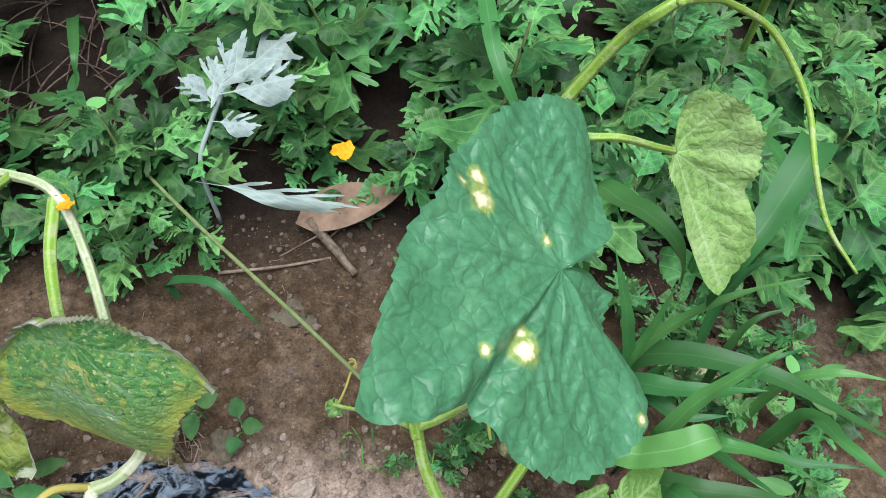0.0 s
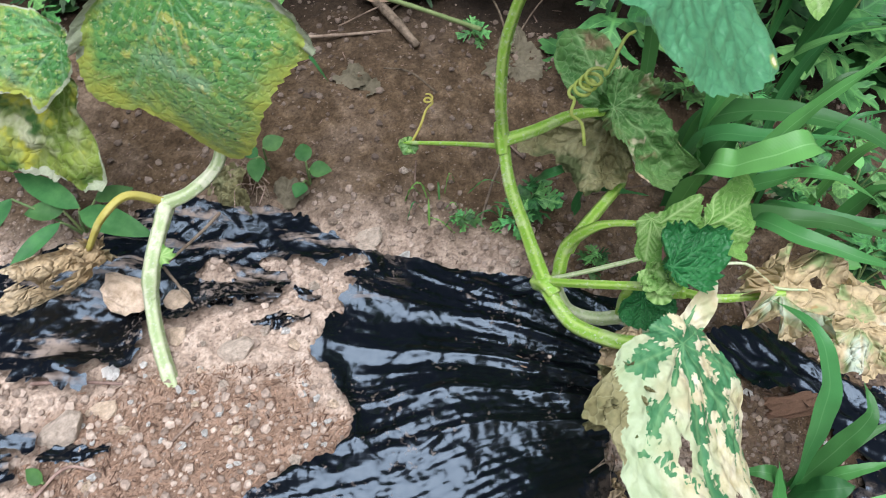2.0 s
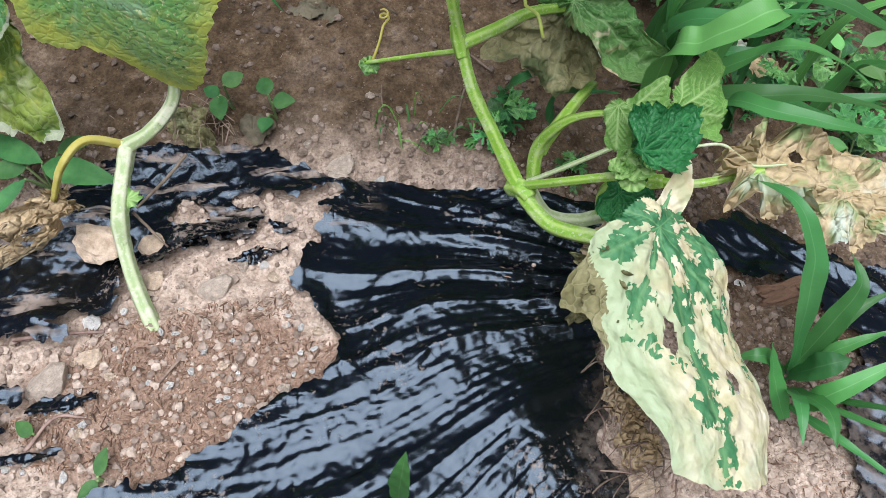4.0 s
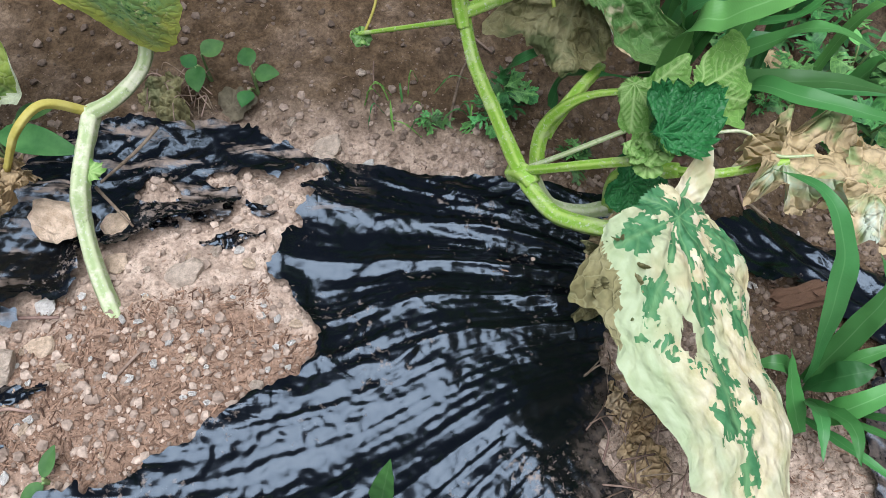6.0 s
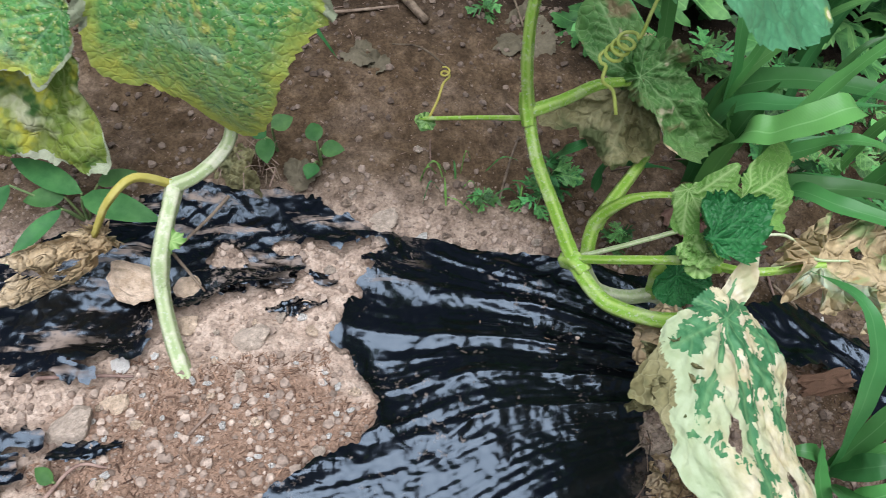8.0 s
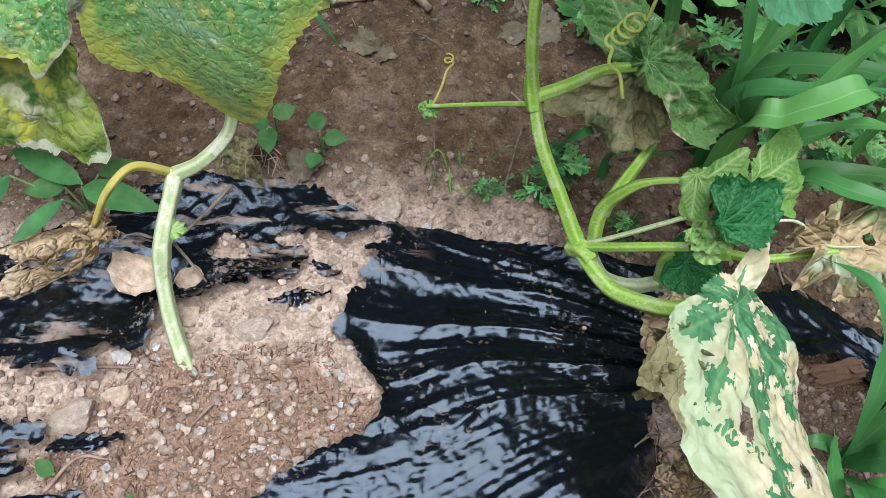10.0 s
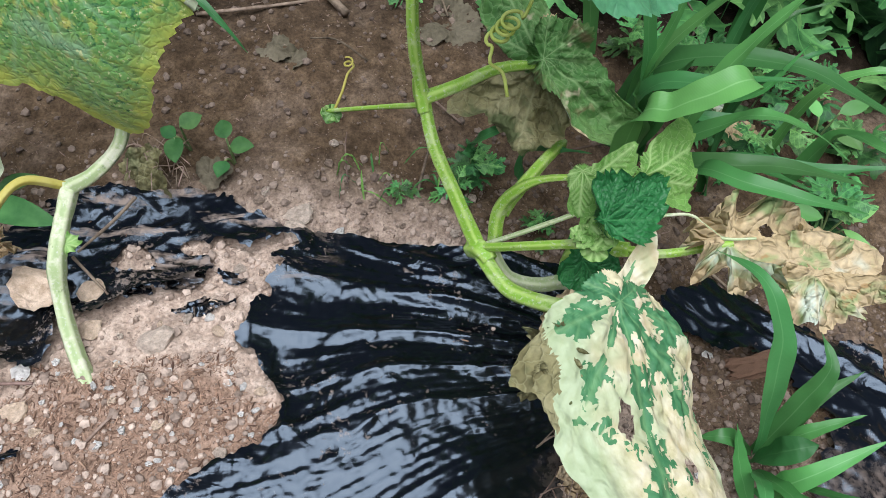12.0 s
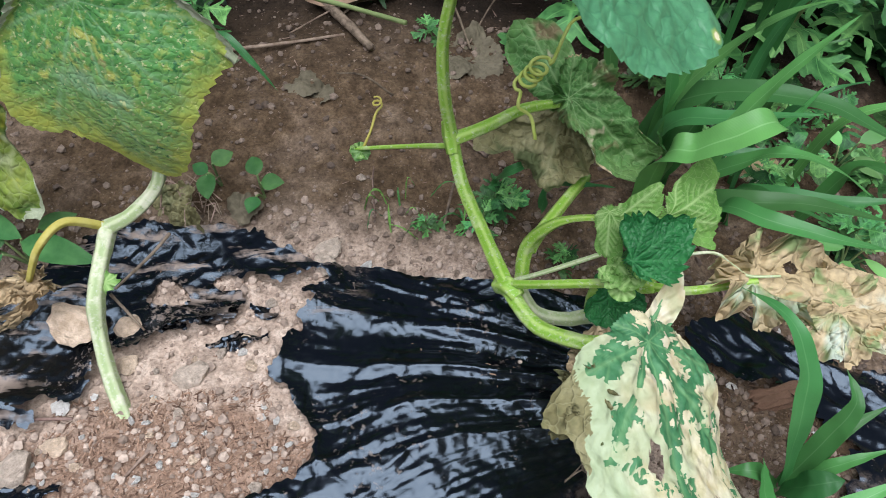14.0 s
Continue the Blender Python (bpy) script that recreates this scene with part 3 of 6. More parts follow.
def tube_mesh(name, points, radii, sides=10, ridge=0.0, rough=0.0, steps=8, smooth_line=True):
    line = glide(points, steps) if smooth_line else [Vector(q) for q in points]
    n = len(line)
    rr = np.interp(np.linspace(0, 1, n), np.linspace(0, 1, len(radii)), radii)
    verts, faces, side = [], [], None
    for i, q in enumerate(line):
        ahead = (line[min(i + 1, n - 1)] - line[max(i - 1, 0)]).normalized()
        if side is None:
            side = ahead.orthogonal().normalized()
        side = (side - ahead * side.dot(ahead)).normalized()
        other = ahead.cross(side)
        for k in range(sides):
            a = 2 * math.pi * k / sides
            r = rr[i] * (1 + ridge * math.cos(5 * a) + rough * noise.noise(q * 160 + Vector((k * 0.7, 0, 0))))
            verts.append(q + (side * math.cos(a) + other * math.sin(a)) * r)
    for i in range(n - 1):
        for k in range(sides):
            j = (k + 1) % sides
            faces.append((i * sides + k, i * sides + j, (i + 1) * sides + j, (i + 1) * sides + k))
    verts += [line[0], line[-1]]
    e = len(verts)
    for k in range(sides):
        j = (k + 1) % sides
        faces.append((e - 2, j, k))
        faces.append((e - 1, (n - 1) * sides + k, (n - 1) * sides + j))
    me = mesh_of(name, verts, faces)
    crest = [0.5 + 0.5 * math.cos(10 * math.pi * k / sides) for k in range(sides)] * n + [0.5, 0.5]
    me.attributes.new("ridge", "FLOAT", "POINT").data.foreach_set("value", np.array(crest, np.float32))
    return me


def axes(at, ahead, up):
    """The pose of a leaf: x along its rib, z out of its face."""
    x = Vector(ahead).normalized()
    z = Vector(up)
    z = (z - x * z.dot(x)).normalized()
    y = z.cross(x)
    return Matrix.Translation(at) @ Matrix((x, y, z)).transposed().to_4x4()


RIM = ((-170, 0.35), (-150, 0.62), (-120, 0.72), (-80, 0.72), (-45, 0.75), (-20, 0.86), (0, 1.0), (20, 0.86), (45, 0.75), (80, 0.72), (120, 0.72), (150, 0.62), (170, 0.35))


def broad_leaf(name, rim, size=1.0, rings=26, spokes=150, teeth=44, tooth=0.02, form=None, quilt=0.0012, wave=0.0, crumple=0.0, holes=(), seed=0, ragged=0.0, lumps=42, rim_from=None, rim_mat=None, rim_where=None):
    """A palmate leaf blade from its radii by degree (0 is the tip). form(x, y, angle, s): the height of the blade. Points carry how near a rib they lie."""
    if max(r for _, r in rim) * size > 0.02:
        rings, spokes = max(rings, 42), max(spokes, 230)
    deg = np.array([a for a, _ in rim], float)
    rad = np.array([r for _, r in rim], float) * size
    ang = np.linspace(-180, 180, spokes, endpoint=False)
    R = np.interp(ang, np.r_[deg[-1] - 360, deg, deg[0] + 360], np.r_[rad[-1], rad, rad[0]])
    R = np.convolve(np.r_[R[-2:], R, R[:2]], [0.1, 0.2, 0.4, 0.2, 0.1], "valid")
    top = R.max()
    saw = (np.arange(spokes) * teeth / spokes + 0.3 * np.sin(ang * 0.11)) % 1.0
    R = R + top * tooth * (saw - 0.5)
    if ragged:
        R = R * np.array([1 + ragged * noise.fractal(Vector((math.cos(radians(a)) * 4, math.sin(radians(a)) * 4, seed * 3.1)), 1.0, 2.0, 4) for a in ang])
    s = np.linspace(0, 1, rings + 1)[1:] ** 0.85
    A = np.radians(ang)
    X = (s[:, None] * R[None, :] * np.cos(A)[None, :]).ravel()
    Y = (s[:, None] * R[None, :] * np.sin(A)[None, :]).ravel()
    X, Y = np.r_[0, X], np.r_[0, Y]
    S = np.r_[0, np.repeat(s, spokes)]
    # ribs: seven from the petiole, each with side ribs
    segs = []
    for a in (0, 34, -34, 72, -72, 118, -118):
        reach = np.interp(a, ang, R) * 0.95
        d = np.array((math.cos(radians(a)), math.sin(radians(a))))
        segs.append(((0, 0), tuple(d * reach), 1.0))
        for k, q in enumerate(np.arange(0.28, 0.9, 0.15)):
            for w in (40, -40):
                e = np.array((math.cos(radians(a + w)), math.sin(radians(a + w))))
                f = d * reach * (q + (0.06 if w > 0 else 0))
                segs.append((tuple(f), tuple(f + e * reach * 0.46 * (1.1 - q)), 0.6))
    near, soft, ribs = np.zeros(len(X)), np.full(len(X), 1.0), np.full(len(X), 1.0)
    fine = max(top * 0.009, 0.0007)
    for (x0, y0), (x1, y1), w in segs:
        vx, vy = x1 - x0, y1 - y0
        t = np.clip(((X - x0) * vx + (Y - y0) * vy) / (vx * vx + vy * vy + 1e-12), 0, 1)
        d = np.hypot(X - x0 - t * vx, Y - y0 - t * vy)
        near = np.maximum(near, w * np.exp(-((d / (fine * w * np.clip(np.hypot(X, Y) / (0.25 * top), 0.35, 1.0))) ** 2)))
        soft = np.minimum(soft, d / top)
        if w == 1.0:
            ribs = np.minimum(ribs, d / top)
    bulge = 1.8 * quilt * (1 - np.exp(-((soft / 0.045) ** 2)))
    Z = bulge.copy()
    for i in range(len(X)):
        q = Vector((X[i], Y[i], seed * 0.37))
        h = 0.0
        if quilt:
            h += quilt * 0.45 * noise.noise(q * 75)
        if crumple:
            h += crumple * noise.fractal(q * lumps, 0.9, 2.1, 4) + 0.4 * crumple * (abs(noise.noise(q * lumps * 2.2)) - 0.3)
        if wave:
            t = math.atan2(Y[i], X[i])
            h += 2.0 * wave * S[i] ** 2 * noise.noise(Vector((2.6 * math.cos(t), 2.6 * math.sin(t), seed * 1.7 + S[i])))
        if form:
            h += form(X[i], Y[i], math.degrees(math.atan2(Y[i], X[i])), S[i])
        Z[i] += h
    verts = list(zip(X.tolist(), Y.tolist(), Z.tolist()))
    faces = [(0, 1 + k, 1 + (k + 1) % spokes) for k in range(spokes)]
    for i in range(rings - 1):
        for k in range(spokes):
            j = (k + 1) % spokes
            faces.append((1 + i * spokes + k, 1 + (i + 1) * spokes + k, 1 + (i + 1) * spokes + j, 1 + i * spokes + j))
    if holes:
        keep = []
        for f in faces:
            cx, cy = np.mean([X[v] for v in f]), np.mean([Y[v] for v in f])
            if all(((cx - hx) / ha) ** 2 + ((cy - hy) / hb) ** 2 > 1 + 0.5 * noise.noise(Vector((cx, cy, 0)) * 260) for hx, hy, ha, hb in holes):
                keep.append(f)
        faces = keep
    me = mesh_of(name, verts, faces)
    if rim_from or rim_where:
        # the curled rim shows the pale back of the blade
        me.materials.append(None)
        me.materials.append(rim_mat or PALEBACK)
        low_s, turn_from = rim_from or (9, 0)
        for f in me.polygons:
            v = f.vertices[0]
            if S[v] > low_s + 0.05 + 0.14 * noise.noise(Vector((X[v], Y[v], seed)) * 38) and abs(math.degrees(math.atan2(Y[v], X[v]))) > turn_from or rim_where and rim_where(X[v], Y[v]):
                f.material_index = 1
    for key, val in (("vein", near), ("along", np.clip(X / top, -1, 1)), ("edge", S), ("rib_turn", ribs * top / (np.hypot(X, Y) + 0.06 * top))):
        me.attributes.new(key, "FLOAT", "POINT").data.foreach_set("value", val.astype(np.float32))
    return me


def blade_mesh(name, points, width, fold=0.18, steps=10, taper=0.5, twist=0.0):
    """A grass blade: a folded strip along a line, widest before its middle, drawn out to a point."""
    line = glide(points, steps)
    n = len(line)
    verts, faces = [], []
    for i, q in enumerate(line):
        t = i / (n - 1)
        ahead = (line[min(i + 1, n - 1)] - line[max(i - 1, 0)]).normalized()
        side = ahead.cross(Vector((0, 0, 1)))
        side = side.normalized() if side.length > 0.05 else Vector((1, 0, 0))
        a = twist * (t - 0.3)
        nor = side.cross(ahead)
        side = side * math.cos(a) + nor * math.sin(a)
        nor = side.cross(ahead)
        w = width * 0.5 * min(1.0, 0.5 + 1.8 * t) * max(0.02, 1 - t ** (1.3 + 3 * taper)) * (1 + 0.08 * noise.noise(q * 90))
        rise = fold * w
        for k in (-1.0, -0.55, 0.0, 0.55, 1.0):
            verts.append(q + side * (w * k) + nor * (rise * abs(k) ** 1.3 + 0.0004 * math.sin(k * 14 + t * 30)))
    for i in range(n - 1):
        for k in range(4):
            faces.append((i * 5 + k, i * 5 + k + 1, (i + 1) * 5 + k + 1, (i + 1) * 5 + k))
    me = mesh_of(name, verts, faces)
    me.attributes.new("across", "FLOAT", "POINT").data.foreach_set("value", np.tile(np.array((-1.0, -0.55, 0.0, 0.55, 1.0), np.float32), n))
    return me


LOBE = ((0.0, 0.10), (0.30, 0.15), (0.54, 0.23), (0.74, 0.27), (0.71, 0.16), (0.92, 0.14), (1.0, 0.0), (0.93, -0.11), (0.74, -0.14), (0.77, -0.25), (0.54, -0.22), (0.34, -0.14), (0.12, -0.13))


def lobed_half(rng, pairs, teeth, slim=1.0):
    """Half the outline of a mugwort leaf, from its stalk to its tip; x along the leaf, y outward."""
    out = [(0.0, 0.010), (0.16, 0.012)]
    for k in range(pairs):
        x0 = 0.20 + 0.56 * k / pairs
        reach = (0.47, 0.50, 0.40)[k] * (1.1 if pairs == 2 else 0.95) * (0.85 + 0.3 * rng.random())
        a = radians(46 - 4 * k + rng.uniform(-5, 5))
        wide = (0.60 + 0.2 * rng.random()) * slim
        for s, v in LOBE if teeth else [q for n, q in enumerate(LOBE) if n not in (2, 3, 9, 10)]:
            v *= wide
            x = x0 + reach * (s * math.cos(a) - v * math.sin(a))
            y = 0.016 + reach * max(0.0, s * math.sin(a) + v * math.cos(a))
            if out[-1][0] + out[-1][1] * 0.2 < x + y * 0.9 or s > 0.2:
                out.append((x, max(0.018, y)))
    return out + [(x, y * slim) for x, y in ((0.78, 0.045), (0.82, 0.10), (0.90, 0.125), (0.89, 0.07), (0.97, 0.05), (1.0, 0.0))]


def mugwort_leaf(name, seed, pairs=3, teeth=True, droop=0.22, fold=0.25, slim=1.0):
    rng = random.Random(seed)
    verts, faces = [], []
    for sign in (1, -1):
        half = lobed_half(rng, pairs, teeth, slim)
        half = [(x + 0.012 * (rng.random() - 0.5) * (y > 0.02), y) for x, y in half]
        rib = [(x, 0.0) for x in (0.9, 0.75, 0.6, 0.45, 0.3, 0.15, 0.0)]
        loop = [Vector((x, sign * y, 0)) for x, y in half] + [Vector((x, 0, 0)) for x, _ in rib]
        base = len(verts)
        from_poly = bmesh.new()
        face = from_poly.faces.new([from_poly.verts.new(v) for v in loop])
        bmesh.ops.triangulate(from_poly, faces=[face])
        bmesh.ops.subdivide_edges(from_poly, edges=[e for e in from_poly.edges if e.calc_length() > 0.16], cuts=1)
        bmesh.ops.triangulate(from_poly, faces=from_poly.faces)
        from_poly.verts.index_update()
        for v in from_poly.verts:
            x, y = v.co.x, v.co.y
            z = fold * abs(y) * (1 - 1.2 * abs(y)) - droop * x * x - 0.5 * y * y + 0.05 * math.sin(9 * x + seed + 6 * abs(y))
            verts.append((x, y, z))
        for f in from_poly.faces:
            idx = [base + v.index for v in f.verts]
            a, b, c = (Vector(verts[i]) for i in idx[:3])
            faces.append(idx if (b - a).cross(c - a).z > 0 else idx[::-1])
        from_poly.free()
    me = mesh_of(name, verts, faces)
    bm = bmesh.new()
    bm.from_mesh(me)
    bmesh.ops.remove_doubles(bm, verts=bm.verts, dist=1e-4)
    bm.to_mesh(me)
    bm.free()
    me.shade_smooth()
    return me


def oval_leaf(name, length, width, fold=0.15, droop=0.1, seed=0, n=9):
    verts, faces = [], []
    for i in range(n + 1):
        t = i / n
        w = width * 0.5 * math.sin(math.pi * t ** 0.8) ** 0.75 if 0 < i < n else 0.0004
        for k in (-1, -0.5, 0, 0.5, 1):
            verts.append((length * t, w * k, fold * w * abs(k) - droop * length * t * t + 0.04 * width * math.sin(5 * t + 3 * k + seed)))
    for i in range(n):
        for k in range(4):
            faces.append((i * 5 + k, (i + 1) * 5 + k, (i + 1) * 5 + k + 1, i * 5 + k + 1))
    return mesh_of(name, verts, faces)


def stone_mesh(name, seed, flat=0.7, cuts=2, bite=0.28):
    bm = bmesh.new()
    bmesh.ops.create_icosphere(bm, subdivisions=cuts, radius=0.5)
    for v in bm.verts:
        q = v.co * 2.2 + Vector((seed * 5.3, seed, 0))
        v.co *= 1 + bite * noise.fractal(q, 1.0, 2.0, 3)
        for c in range(4):
            d = Vector((math.cos(c * 1.9 + seed), math.sin(c * 1.9 + seed), math.cos(seed * 3 + c) * 0.8)).normalized()
            over = v.co.dot(d) - 0.36
            if over > 0:
                v.co -= d * over * 0.85
        v.co.z *= flat
    me = bpy.data.meshes.new(name)
    bm.to_mesh(me)
    bm.free()
    return me


# ---- the ground ----
BUMPS = ((-0.05, 0.16, 0.04, -0.010), (0.19, 0.15, 0.05, -0.015), (0.0, 0.02, 0.07, 0.012), (-0.06, 0.28, 0.07, 0.010))


def lie(x, y):
    """The lie of the land: a low bed, a shallow furrow behind it, a fall to the right."""
    x, y = min(max(x, -0.45), 0.5), min(max(y, -0.3), 0.7)
    z = -0.0044 - 0.1764 * x - 0.0963 * y - 0.2337 * x * x - 0.0598 * x * y + 0.1337 * y * y
    return z + sum(h * math.exp(-((x - a) ** 2 + (y - b) ** 2) / s ** 2) for a, b, s, h in BUMPS)


def rugged(x, y):
    """The roughness of the soil: soft swells, clods in patches, crumbs."""
    q = Vector((x, y, 0))
    r = 0.005 * noise.fractal(q * 16, 1.0, 2.0, 3) + 0.0022 * noise.fractal(q * 65, 0.7, 2.0, 4)
    cloddy = min(1.0, max(0.0, 0.4 + 1.8 * noise.noise(q * 16 + Vector((2, 7, 1)))))
    sway = Vector((noise.noise(q * 60), noise.noise(q * 60 + Vector((5, 5, 5))), 0))
    near, close = noise.voronoi(q * 70 + 0.5 * sway)[0], noise.voronoi(q * 160 + 0.5 * sway)[0]
    r += 0.0065 * cloddy * max(0.0, min(0.45, near[1] - near[0]) - 0.08)
    return r + 0.0022 * max(0.0, min(0.5, close[1] - close[0]) - 0.1)


def inside(poly, x, y):
    hit, j = False, len(poly) - 1
    for i in range(len(poly)):
        (ax, ay), (bx, by) = poly[i], poly[j]
        if (ay > y) != (by > y) and x < (bx - ax) * (y - ay) / (by - ay) + ax:
            hit = not hit
        j = i
    return hit


SHEET = [(-0.42, 0.10), (-0.285, 0.131), (-0.236, 0.161), (-0.192, 0.181), (-0.144, 0.18), (-0.117, 0.169), (-0.091, 0.154), (-0.053, 0.155), (-0.006, 0.147),
         (0.027, 0.143), (0.061, 0.139), (0.089, 0.137), (0.084, 0.111), (0.064, 0.061), (0.052, 0.03), (0.059, 0.01), (0.039, -0.011), (0.057, -0.033), (0.06, -0.26), (-0.42, -0.26)]
OPENING = [(-0.100, 0.149), (-0.090, 0.152), (-0.083, 0.144), (-0.092, 0.134), (-0.096, 0.125), (-0.100, 0.112), (-0.108, 0.099), (-0.11, 0.081), (-0.101, 0.071), (-0.089, 0.045), (-0.085, 0.033), (-0.102, 0.022), (-0.12, 0.01), (-0.142, -0.003),
           (-0.173, -0.021), (-0.208, -0.031), (-0.26, -0.045), (-0.252, -0.028), (-0.266, -0.020), (-0.252, -0.011), (-0.261, -0.004), (-0.246, 0.003), (-0.266, 0.009), (-0.244, 0.018), (-0.250, 0.028), (-0.236, 0.038),
           (-0.226, 0.048), (-0.236, 0.053), (-0.222, 0.060), (-0.248, 0.066), (-0.212, 0.070), (-0.207, 0.078), (-0.209, 0.098), (-0.195, 0.096), (-0.180, 0.102), (-0.165, 0.108), (-0.151, 0.109), (-0.137, 0.118), (-0.128, 0.126), (-0.127, 0.137), (-0.108, 0.142)]
SCRAP = [(0.125, 0.121), (0.165, 0.141), (0.192, 0.123), (0.219, 0.104), (0.259, 0.096), (0.262, 0.088), (0.253, 0.044), (0.245, 0.003), (0.23, -0.1), (0.18, -0.1), (0.186, 0.002), (0.219, 0.049),
         (0.199, 0.066), (0.18, 0.089), (0.158, 0.089), (0.135, 0.099)]


def torn(x, y, amount=0.0065):
    q = Vector((x, y, 0.3))
    return x + amount * noise.fractal(q * 62, 0.6, 2.2, 4), y + amount * noise.fractal(q * 62 + Vector((7, 3, 1)), 0.6, 2.2, 4)


def covered(x, y):
    whole_edge = min(1.0, max(0.0, (x + 0.10) / 0.03)) * min(1.0, max(0.0, (y - 0.11) / 0.02))
    tx, ty = torn(x, y, 0.0065 - 0.0045 * whole_edge)
    if tx < -0.225 and -0.05 < ty < 0.07 and noise.noise(Vector((tx * 9 + 2, ty * 95 + tx * 14, 9))) > 0.06 + 5 * max(0.0, -0.272 - tx):
        return False
    if -0.182 < tx < -0.112 and 0.10 < ty < 0.145 and noise.noise(Vector((x * 36, y * 70 + x * 10, 3))) > 0.02 + 12 * max(0.0, ty - 0.135):
        return False
    return inside(SHEET, tx, ty) and not inside(OPENING, tx, ty)


def spread(core, step, reach, grow):
    a, b = core
    inner = np.arange(a, b + step / 2, step).tolist()
    out, d = [], step
    while sum(out) < reach:
        d *= grow
        out.append(d)
    low, high, s = [], [], 0.0
    for d in out:
        s += d
        low.append(a - s)
        high.append(b + s)
    return low[::-1] + inner + high


def grid_mesh(name, xs, ys, height, keep=None):
    verts = [(x, y, height(x, y)) for y in ys for x in xs]
    w = len(xs)
    faces = []
    for j in range(len(ys) - 1):
        for i in range(w - 1):
            if keep is None or keep(0.5 * (xs[i] + xs[i + 1]), 0.5 * (ys[j] + ys[j + 1])):
                faces.append((j * w + i, j * w + i + 1, (j + 1) * w + i + 1, (j + 1) * w + i))
    me = mesh_of(name, verts, faces)
    if keep:
        bm = bmesh.new()
        bm.from_mesh(me)
        bmesh.ops.delete(bm, geom=[v for v in bm.verts if not v.link_faces], context="VERTS")
        rim = [v for v in bm.verts if v.is_boundary]
        for _ in range(2):
            moved = {}
            for v in rim:
                near = [e.other_vert(v).co for e in v.link_edges if e.is_boundary]
                moved[v] = (v.co + sum(near, Vector()) / len(near)) * 0.5
            for v, co in moved.items():
                v.co = co
        bm.to_mesh(me)
        bm.free()
        me.shade_smooth()
    return me


def soil_height(x, y):
    if -0.38 < x < 0.1 and -0.16 < y < 0.195 and covered(x, y):
        return lie(x, y) + 0.3 * rugged(x, y) - 0.003
    return lie(x, y) + rugged(x, y)


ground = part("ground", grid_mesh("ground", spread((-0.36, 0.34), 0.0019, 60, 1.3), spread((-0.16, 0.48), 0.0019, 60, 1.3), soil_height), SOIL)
tagged(ground, "bare brown crumbly garden soil", "soil", kind="structure")


# ---- the plastic mulch ----
def wrinkles(x, y):
    """Creases of the drawn film: long folds that fan out from the hinge, slack bulges between them, short cross creases."""
    dx, dy = x - 0.145, y - 0.062
    far = math.hypot(dx, dy)
    w = Vector((x, y, 0.7))
    turn = math.atan2(dy, -dx) + 0.12 * noise.noise(w * 8)
    taut = min(1.0, max(0.0, (0.035 - y) / 0.05))  # drawn tight towards the near side
    along = far * (1.0 - 0.55 * taut)
    h = 0.0085 * (0.45 - abs(noise.noise(Vector((turn * 5.5, along * 2.4, 0.0)))))
    part_way = min(1.0, max(0.0, 0.5 + 2.2 * noise.noise(w * 13 + Vector((3, 3, 3)))))
    h += 0.0030 * (0.4 - abs(noise.noise(Vector((turn * 13.0 + 4, along * 5.0 + 1, 0.0))))) * (0.25 + part_way)
    h += 0.0009 * (0.4 - abs(noise.noise(Vector((turn * 34.0, along * 8.0, 3.0))))) * (1.2 - part_way + 0.4 * taut)
    cross = (1.0 - 0.8 * taut) * min(1.0, max(0.0, 3.0 * noise.noise(w * 15 + Vector((9, 1, 4)))))
    h += 0.0032 * cross * (0.4 - abs(noise.noise(Vector((x * 26 + y * 22, (y - 0.45 * x) * 88, 5.0)))))
    h += 0.0020 * part_way * max(0.0, 0.5 - 3.0 * abs(noise.noise(Vector((turn * 21.0, along * 7.0, 8.0)))))
    h += 0.0065 * (1.0 - 0.45 * taut) * noise.noise(w * 17 + Vector((0, 5, 0))) + 0.0003 * noise.noise(w * 230)
    return h * min(1.0, far / 0.08)


def edge_table(poly, step=0.002):
    xs, ys = np.arange(-0.40, 0.12, step), np.arange(-0.18, 0.21, step)
    gx, gy = np.meshgrid(xs, ys)
    best = np.full(gx.shape, 9.0)
    for (ax, ay), (bx, by) in zip(poly, poly[1:] + poly[:1]):
        vx, vy = bx - ax, by - ay
        t = np.clip(((gx - ax) * vx + (gy - ay) * vy) / (vx * vx + vy * vy + 1e-12), 0, 1)
        best = np.minimum(best, np.hypot(gx - ax - t * vx, gy - ay - t * vy))
    return best.tolist()


EDGE = edge_table(OPENING)


def film_height(x, y):
    # the torn rim curls up off the soil
    d = EDGE[int((y + 0.18) / 0.002)][int((x + 0.40) / 0.002)]
    lift = 0.0055 * math.exp(-((d / 0.007) ** 2)) * max(0.0, 0.55 + 1.3 * noise.noise(Vector((x, y, 4)) * 38))
    return lie(x, y) + 0.0035 + 0.3 * rugged(x, y) + wrinkles(x, y) + lift


def cut_out(me, name, pick):
    """The faces of a sheet for which pick(x, y) holds, as a mesh of their own."""
    out = me.copy()
    out.name = name
    bm = bmesh.new()
    bm.from_mesh(out)
    gone = [f for f in bm.faces if not pick(*f.calc_center_median().xy)]
    bmesh.ops.delete(bm, geom=gone, context="FACES")
    bm.to_mesh(out)
    bm.free()
    out.shade_smooth()
    return out


def in_flap(x, y):
    return x < -0.09 and y > 0.085


def in_shreds(x, y):
    return x < -0.2 and y <= 0.085


